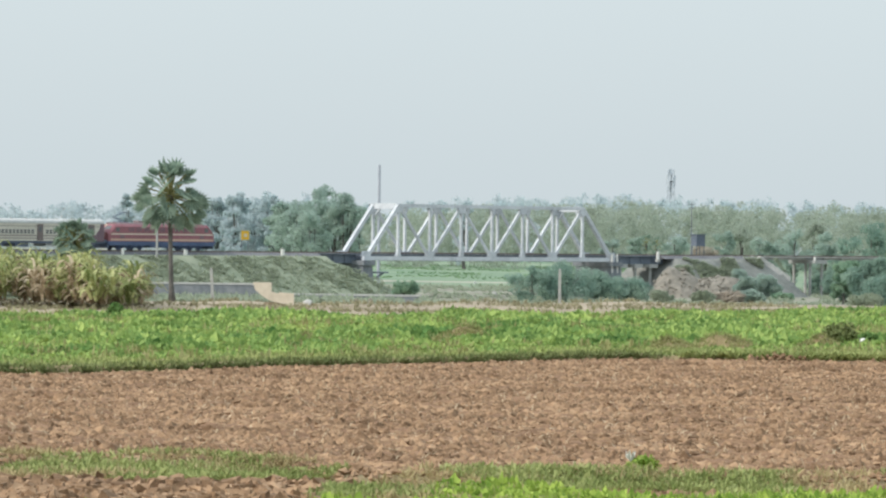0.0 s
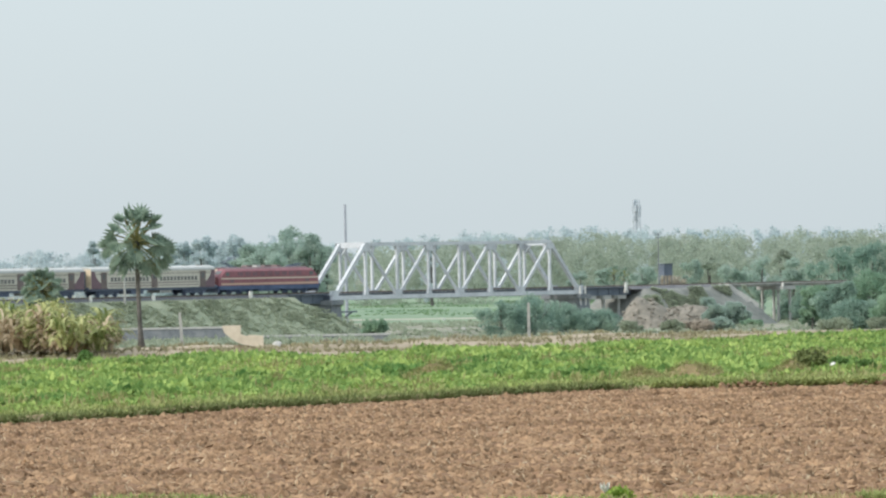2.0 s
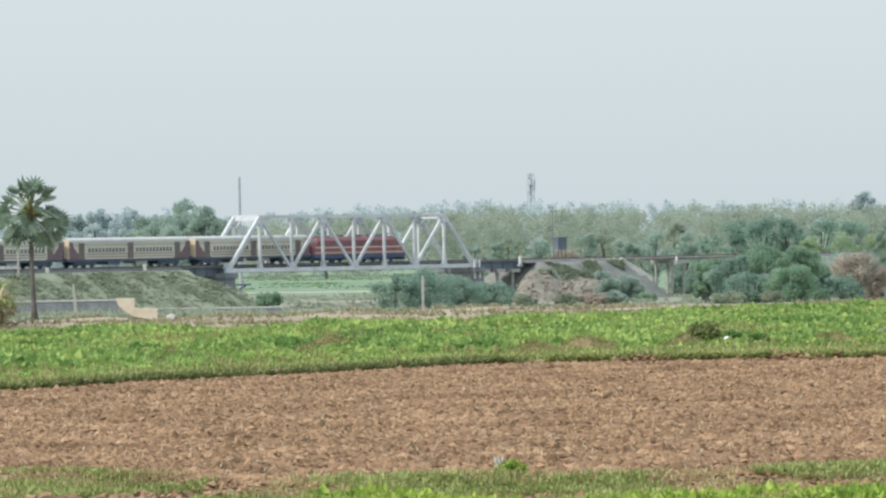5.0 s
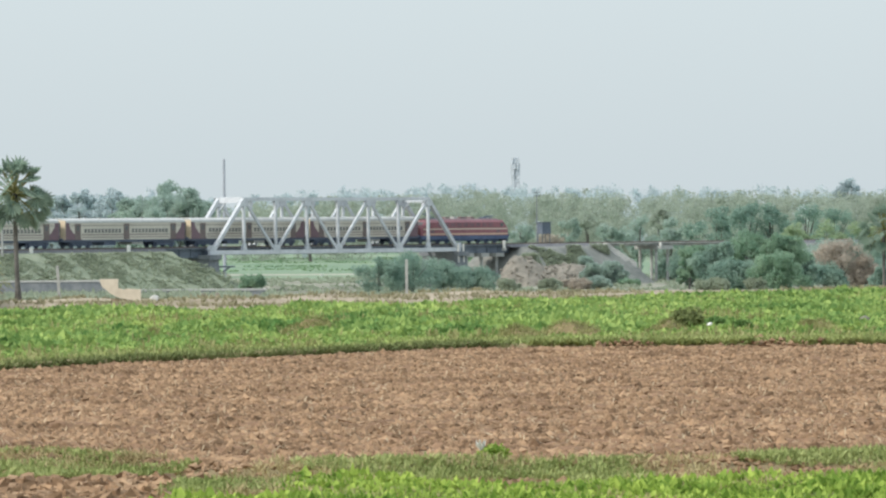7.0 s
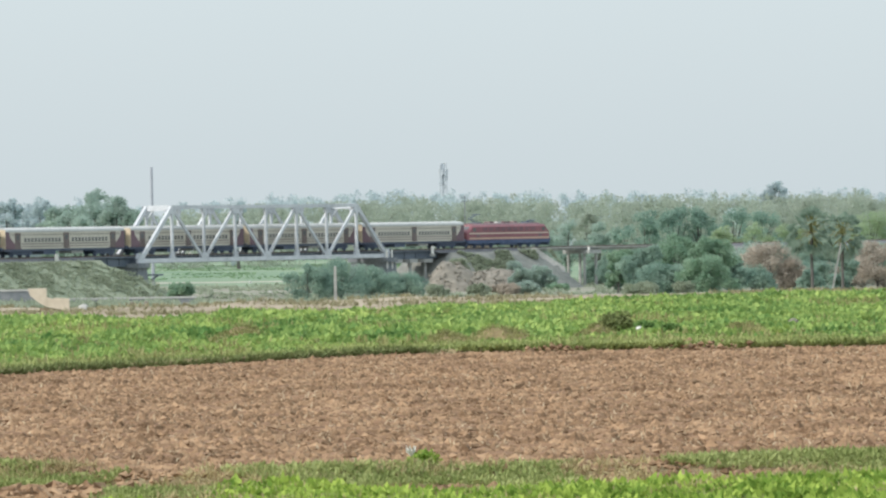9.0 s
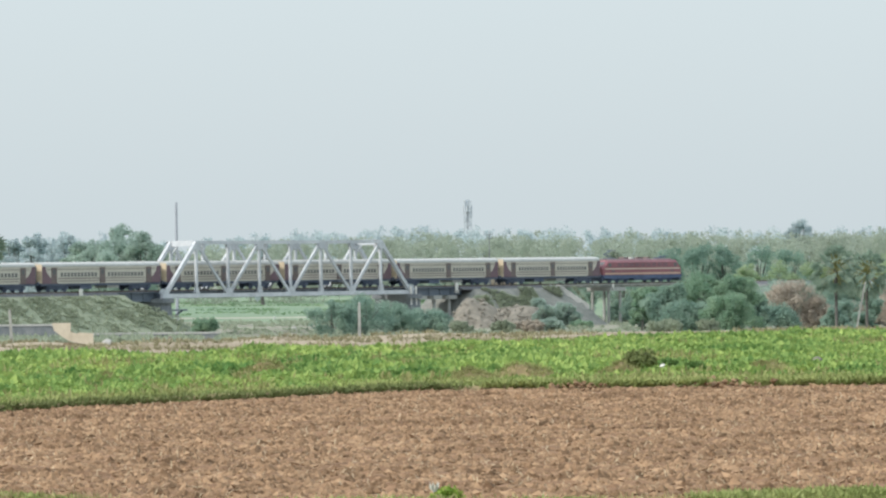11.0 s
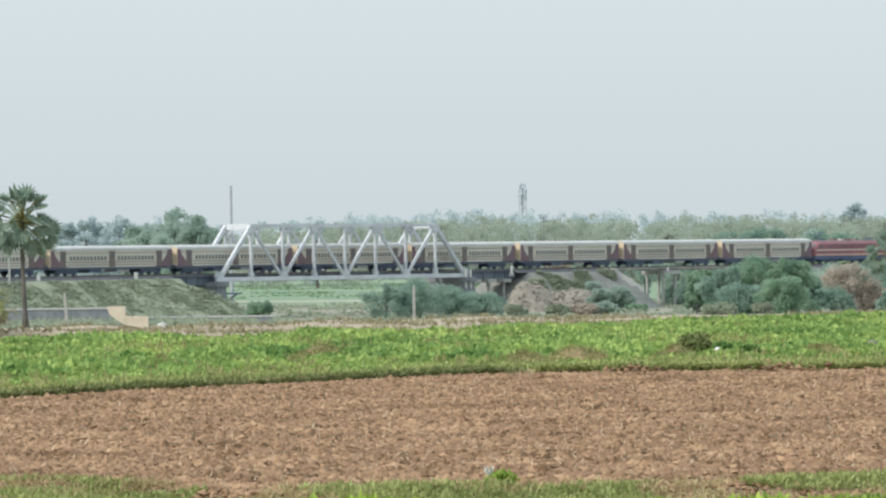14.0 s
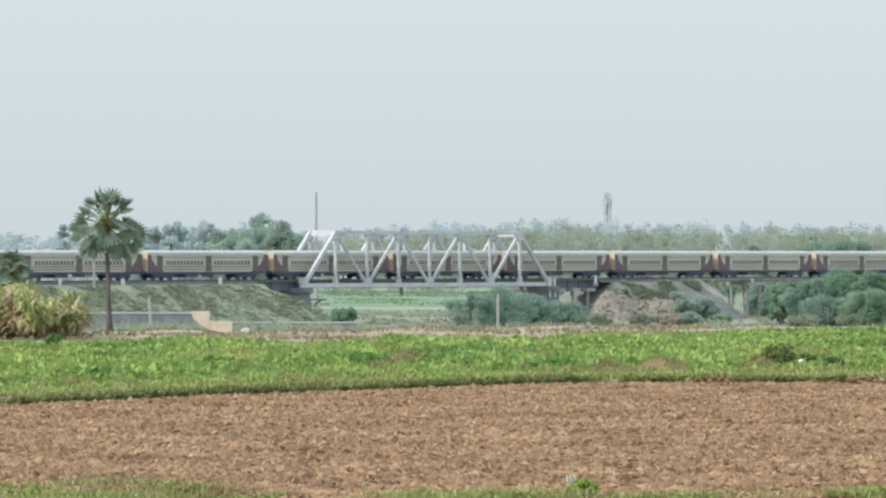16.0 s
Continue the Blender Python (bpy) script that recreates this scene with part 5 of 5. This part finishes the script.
def tower():
    y = 1620.0
    x = spot(34, y)
    top = height_at(-114, y) - PLAIN
    t = thing("antenna_tower", pose(x, y, PLAIN), "pale lattice antenna tower far behind the woods", "tower")
    wide = lambda z: 1.9 - 0.95 * z / top
    for sx, sy in ((-1, -1), (1, -1), (1, 1), (-1, 1)):
        part("leg", Shape().beam((sx * 1.9, sy * 1.9, 0), (sx * 0.95, sy * 0.95, top - 0.6), 0.3, 0.3), "far_steel", t)
    for i in range(14):
        z0, z1 = top * i / 14, top * (i + 1) / 14 - 0.2
        w0, w1 = wide(z0), wide(z1)
        for side in (-1, 1):
            for a, b in ((-1, 1), (1, -1)):
                part("brace", Shape().beam((a * w0, side * w0, z0), (b * w1, side * w1, z1), 0.17, 0.17), "far_steel", t)
                part("brace", Shape().beam((side * w0, a * w0, z0), (side * w1, b * w1, z1), 0.17, 0.17), "far_steel", t)
            part("girt", Shape().beam((-w0, side * w0, z0), (w0, side * w0, z0), 0.16, 0.16), "far_steel", t)
    part("cable_ladder", Shape().box(-0.35, 0.35, -0.1, 0.1, 0, top - 0.8), "far_steel", t)
    for ring, z in enumerate((top - 4.6, top - 2.5, top - 0.5)):
        reach = (1.35, 1.5, 1.05)[ring]
        part("platform", Shape().tube([(0, 0, z - 1.05), (0, 0, z - 0.93)], [reach, reach], 12), "far_steel", t)
        for i in range(6):
            a = i * math.pi / 3 + ring * 0.4
            panel = part("antenna_panel", Shape().box(-0.24, 0.24, -0.12, 0.12, -0.9, 0.95), "far_steel", t)
            panel.matrix_basis = pose(reach * math.cos(a), reach * math.sin(a), z, 0, 0, math.degrees(a) + 90)
    for k, z in enumerate((top - 6.2, top - 7.4)):
        part("dish", Shape().tube([(-0.9 + 1.7 * k, -1.2, z), (-0.9 + 1.7 * k, -1.45, z)], [0.5, 0.62], 12), "far_steel", t)
    part("lightning_rod", Shape().tube([(0, 0, top - 1), (0, 0, top + 0.8)], [0.12, 0.06], 6), "far_steel", t)


tower()


def far_house(u, y, wide, top_v, label):
    x = spot(u, y)
    t = thing("far_house", pose(x, y, PLAIN, 0, 0, 12), label, "house", "far houses")
    h = height_at(top_v, y) - PLAIN
    part("wall", Shape().box(-wide / 2, wide / 2, -4, 4, 0, h - 0.5), "pale_stone", t)
    part("roof", Shape().box(-wide / 2 - 0.3, wide / 2 + 0.3, -4.3, 4.3, h - 0.5, h), "concrete", t)
    for i in range(3):
        for z in (h - 3.2, h - 6.4):
            cx = -wide / 2 + wide * (i + 0.5) / 3
            part("window", Shape().box(cx - 0.4, cx + 0.4, -4.04, -3.98, z, z + 1.2), "roof", t)


far_house(-1032, 1720, 6.0, -36, "pale hazy house among far trees")


def fence_post(u, y, top_v, label, lean=0.0, mat="concrete", r=0.08):
    x = spot(u, y)
    g = ground_height(x, y)
    h = height_at(top_v, y) - g
    t = thing("fence_post", pose(x, y, g), label, "post", "field posts")
    part("shaft", Shape().loft([[(lean * z + a * q, b * q, z) for a, b in ((-r, -r), (r, -r), (r, r), (-r, r))] for z, q in ((-0.3, 1.1), (h * 0.5, 1.0), (h, 0.85))]), mat, t)
    part("cap", Shape().loft([[(lean * z + a * q, b * q, z) for a, b in ((-r, -r), (r, -r), (r, r), (-r, r))] for z, q in ((h + 0.002, 0.86), (h + 0.05, 0.4))]), mat, t)


fence_post(-160, 281, 64, "pale upright concrete post at the field's far edge")
fence_post(-775, 276, 70, "pale upright concrete post at the field's far edge", -0.06)
fence_post(706, 322, 38, "leaning pale wooden pole beside the palms", 0.2, "concrete", 0.05)


def stepped_wall():
    y = 257.0
    k = y / 8500
    t = thing("stepped_wall", pose(spot(-670, y), y, 0), "pale plastered wall remnant stepping down", "wall")
    z = lambda v: height_at(v, y)
    a = Shape().prism([(-34 * k, z(93)), (-1 * k, z(93)), (-1 * k, z(126)), (-14 * k, z(119)), (-30 * k, z(106))], -0.15, 0.15)
    part("high_part", a, "pale_wall", t)
    b = Shape().prism([(-1 * k + 0.003, z(109)), (10 * k, z(112)), (14 * k, z(110)), (39 * k, z(112)), (39 * k, z(134)), (24 * k, z(131)), (-1 * k + 0.003, z(126))], -0.14, 0.14)
    part("low_part", b, "pale_wall", t)
    part("footing", Shape().box(-14 * k, 39 * k, 0.16, 0.4, -0.4, z(128)), "dirt", t)


stepped_wall()


def dark_wall(name, u0, u1, y, v0, v1, mat, label):
    x0, x1 = spot(u0, y), spot(u1, y)
    t = thing(name, pose(x0, y, 0), label, "wall", "low dark walls", "")
    n = 9
    L = x1 - x0
    part("wall_face", Shape().loft([[(L * i / n, -0.2, height_at(v1, y) - 0.2), (L * i / n, -0.2, height_at(v0, y) + 0.05 * lump(i * 0.9, 0, 4)),
                                     (L * i / n, 0.2, height_at(v0, y) + 0.05 * lump(i * 0.9, 0, 4)), (L * i / n, 0.2, height_at(v1, y) - 0.2)] for i in range(n + 1)]), mat, t)
    part("coping", Shape().box(0, L, -0.28, -0.202, height_at(v0, y) - 0.18, height_at(v0, y) + 0.04), "pale_stone", t, "paler coping along the wall top")


dark_wall("channel_wall", -905, -690, 562, 95, 132, "dark_masonry", "dark weathered low wall below the embankment")
dark_wall("channel_wall", -632, -405, 562, 112, 132, "dark_masonry", "dark weathered low wall below the embankment")


def heap_profile(a, b):
    """Tipped spoil: a flat-topped pile with a slumped tail of lower tips."""
    pile = 4.3 * math.exp(-abs((a + 0.38) / 0.36) ** 3.2)
    tail = 3.1 * math.exp(-abs((a - 0.16) / 0.42) ** 2.6) + 1.9 * math.exp(-abs((a - 0.66) / 0.26) ** 2.2)
    return (pile ** 3 + tail ** 3) ** (1 / 3) * max(0, 1 - abs(b) ** 1.5) * min(1, (1 - abs(a)) * 3)


def spoil_heap():
    x0, y0 = spot(88, 648), 648.0
    n, m = 64, 36
    verts = []
    for j in range(m):
        for i in range(n):
            a, b = i / (n - 1) * 2 - 1, j / (m - 1) * 2 - 1
            z = PLAIN - 0.3 + heap_profile(a, b)
            x, y = x0 + a * 9.0, y0 + b * 6.5
            verts.append((x, y, z + 0.6 * lump(x * 0.6, y * 0.6, 5) + 0.3 * lump(x * 1.6, y * 1.6, 6)))
    faces = np.array([(j * n + i, j * n + i + 1, (j + 1) * n + i + 1, (j + 1) * n + i) for j in range(m - 1) for i in range(n - 1)])
    tagged(new("sand_mound", quick_mesh("spoil_heap", np.array(verts), faces, "heap", True)), "pale sandy spoil heap against the embankment", "soil heap")


spoil_heap()


def stone_pitching():
    """Pale stone kerbs running down the corner of the bank's end below the viaduct."""
    t = thing("stone_pitching", pose(0, 0, 0), "pale stone facing slanting down the embankment end", "stone facing", kind="structure")
    rng = np.random.default_rng(91)
    high, run = RAIL - 0.55 - PLAIN + 0.4, 1.05

    def place(f, inward):
        return track(S_VIA0 + high * run * f * 1.1, -(3.6 + high * run * f * math.sqrt(1 - 0.35 * f)) + inward, RAIL - 0.55 - high * f)

    for w0, w1 in ((-0.1, 0.5), (1.4, 1.7)):
        for i in range(13):
            f0, f1 = 0.52 * i / 13, 0.52 * (i + 0.94) / 13
            lift = rng.uniform(0.4, 0.5)
            ring = [place(f0, w0), place(f1, w0), place(f1, w1), place(f0, w1)]
            part("stone_slab", Shape().loft([[p - Vector((0, 0, 0.5)) for p in ring], [p + Vector((0, 0, lift)) for p in ring]]), "pale_stone", t)


stone_pitching()


def loose_stone(u, y, wide, high, mat, label, category, seed, z=None):
    rng = np.random.default_rng(seed)
    x = spot(u, y)
    g = ground_height(x, y) if z is None else z
    bm = bmesh.new()
    bmesh.ops.create_icosphere(bm, subdivisions=2, radius=1)
    for v in bm.verts:
        k = 1 + 0.25 * noise.noise(v.co * 1.7 + Vector((seed, 0, 0)))
        v.co = Vector((v.co.x * wide / 2 * k, v.co.y * wide * 0.35 * k, max(-0.5, v.co.z) * high * 0.75 * k))
    me = bpy.data.meshes.new(category)
    bm.to_mesh(me)
    bm.free()
    me.materials.append(M[mat])
    ob = new(category.replace(" ", "_"), me)
    ob.location = (x, y, g + high * 0.3)
    tagged(ob, label, category)


loose_stone(-310, 794, 0.55, 0.4, "pale_stone", "white stone lying on the river meadow", "stone", 14)
loose_stone(-276, 663, 0.8, 0.5, "pale_stone", "white stone lying on the river meadow", "stone", 15)
loose_stone(-607, 258, 0.62, 0.33, "pale_stone", "white rounded boulder on the dry bank", "boulder", 3)
loose_stone(-520, 262, 0.32, 0.3, "heap", "pale stone on the dry bank", "stone", 4)
loose_stone(-495, 262, 0.3, 0.34, "heap", "pale stone on the dry bank", "stone", 5)
loose_stone(376, 171, 0.24, 0.12, "white", "white crumpled bag beside the dark shrub", "bag", 6, 0.3)
loose_stone(-1142, 133, 0.4, 0.14, "white", "pale scrap lying at the field bund", "scrap", 12, 0.1)
loose_stone(650, 176, 0.36, 0.16, "heap", "pale dry clod in the crop", "clod", 13, 0.35)


def field_shrub(u, y, wide, high, mat, seed, label, base=0.1, leaf=0.16, count=900):
    rng = np.random.default_rng(seed)
    x = spot(u, y)
    t = thing("shrub", pose(x, y, base), label, "shrub", "shrubs in the field")
    c = rng.normal(0, 1, (14, 3))
    c = c / np.linalg.norm(c, axis=1)[:, None] * np.array([wide * 0.3, wide * 0.25, high * 0.22]) + np.array([0, 0, high * 0.5])
    r = rng.uniform(0.16, 0.24, 14) * wide
    v, f = blob_leaves(rng, c, r, count, leaf)
    v[:, 2] = np.maximum(v[:, 2], 0.0)
    part("foliage", quick_mesh("foliage", v, f, mat), mat, t)
    stem = Shape()
    for i in range(5):
        stem.tube([(0, 0, -0.1), tuple(c[i])], [0.03, 0.012], 5)
    part("stem", stem, "bark", t)


field_shrub(337, 168, 1.25, 1.1, "dark_grass", 1, "dark green shrub standing in the crop field")
field_shrub(385, 172, 0.8, 0.5, "dark_leafy", 2, "green leafy shrub standing in the crop field")
field_shrub(432, 168, 0.75, 0.5, "dark_leafy", 3, "green leafy shrub standing in the crop field")
field_shrub(-950, 205, 0.9, 0.75, "dark_leafy", 4, "dark green shrub standing in the crop field")
field_shrub(-775, 205, 0.8, 0.6, "dark_leafy", 5, "dark green shrub standing in the crop field")
field_shrub(-4, 76, 0.7, 0.5, "weed_leaf", 6, "tall light green weed with a pale flower", 0.05, 0.09, 700)


def flower():
    t = thing("white_flower", pose(spot(-31, 75.2), 75.2, 0.08) @ Matrix.Scale(1.3, 4), "small white flower head on a thin stem", "flower")
    part("stem", Shape().tube([(0, 0, 0), (0.02, 0, 0.2), (0, 0, 0.3)], [0.008, 0.007, 0.006], 5), "weed_leaf", t)
    for i in range(7):
        a = i * 2 * math.pi / 7
        part("petal", Shape().add([(0, 0, 0.28), (0.06 * math.cos(a - 0.5), 0.06 * math.sin(a - 0.5), 0.34), (0.06 * math.cos(a), 0.06 * math.sin(a), 0.42),
                                   (0.06 * math.cos(a + 0.5), 0.06 * math.sin(a + 0.5), 0.34)], [(0, 1, 2, 3)]), "white", t)


flower()


def bridge_marker(u):
    s = along(u, -3.3)
    t = thing("bridge_marker", pose(*track(s, -3.3, RAIL - 2.6), 0, 0, ANGLE), "pale slim upright post at the bridge end", "post", "bridge end posts")
    part("shaft", Shape().box(-0.11, 0.11, -0.1, 0.1, -0.6, 2.6), "white", t)
    part("bracket", Shape().box(-0.16, 0.16, 0.102, 1.9, -0.2, 0.1), "dark_steel", t)


bridge_marker(-68)
bridge_marker(-59)


def footpath():
    """A strip that follows the meadow's surface."""
    verts, n, rows = [], 60, 5
    for j in range(rows):
        for i in range(n):
            u = -480 + 330 * i / (n - 1)
            y = 818 + 6 * j + 3 * lump(i * 0.3, 0, 2)
            x = spot(u, y)
            verts.append((x, y, ground_height(x, y) + (0.05 if 0 < j < rows - 1 else -0.1)))
    faces = np.array([(j * n + i, j * n + i + 1, (j + 1) * n + i + 1, (j + 1) * n + i) for j in range(rows - 1) for i in range(n - 1)])
    tagged(new("footpath", quick_mesh("footpath", np.array(verts), faces, "beaten_earth")), "pale beaten earth path across the river meadow", "path", kind="structure")


footpath()


def bund_crumbs(u0, u1, y0, y1):
    def place(rng, count):
        y = rng.uniform(y0, y1, count)
        x = rng.normal((u0 + u1) / 2, (u1 - u0) / 3, count) / 8500 * y
        return np.stack([x, y, rng.uniform(0.08, 0.3, count)], 1)
    return place


scatter_clods("bund_lumps", 55, bund_crumbs(180, 260, 150.0, 152.4), 0.075, "clod", "reddish earth lumps thrown up on the bund", 31)
scatter_clods("bund_lumps", 60, bund_crumbs(440, 560, 149.6, 152.4), 0.085, "clod", "reddish earth lumps thrown up on the bund", 32)


def heap_rubble(rng, count):
    x = spot(88, 648) + rng.uniform(-7, 7, count)
    y = 648 + rng.uniform(-6.2, 0, count)
    z = []
    for a, b in zip((x - spot(88, 648)) / 9.0, (y - 648) / 6.5):
        z.append(PLAIN - 0.25 + heap_profile(a, b))
    return np.stack([x, y, np.array(z)], 1)


scatter_clods("heap_rubble", 260, heap_rubble, 0.17, "heap", "sandy rubble lying on the spoil", 33)


def earth_hump(u, y, wide, high, seed):
    """A weathered earth hummock half grown over, at the crop's front."""
    rng = np.random.default_rng(seed)
    x0 = spot(u, y)
    n, m, verts = 30, 12, []
    for j in range(m):
        for i in range(n):
            a, b = i / (n - 1) * 2 - 1, j / (m - 1) * 2 - 1
            x, yy = a * wide / 2, b * 1.1
            h = high * max(0, 1 - a * a) ** 0.7 * max(0, 1 - b * b) * (0.8 + 0.5 * lump((x0 + x) * 1.6, yy * 1.5, seed))
            verts.append((x, yy, h - 0.06))
    faces = np.array([(j * n + i, j * n + i + 1, (j + 1) * n + i + 1, (j + 1) * n + i) for j in range(m - 1) for i in range(n - 1)])
    t = thing("earth_hummock", pose(x0, y, 0.12), "brown earth hummock with dry grass in the crop field", "hummock", "hummocks in the crop")
    part("mound", quick_mesh("mound", np.array(verts), faces, "crop_soil", True), "crop_soil", t)
    k = rng.integers(0, len(verts), 420)
    pts = np.array(verts)[k] + rng.normal(0, 0.05, (420, 3)) * np.array([1, 1, 0])
    part("grass", leaves("grass", pts, 6, 0.2, 0.03, "olive_grass", rng, 0.8), "olive_grass", t)


for i, (u, y, wide, high) in enumerate(((130, 163, 2.3, 0.62), (40, 160, 1.6, 0.5), (300, 166, 1.5, 0.5), (560, 168, 1.6, 0.5), (-330, 172, 2.0, 0.55), (-600, 160, 1.4, 0.45))):
    earth_hump(u, y, wide, high, 140 + i)


motions()
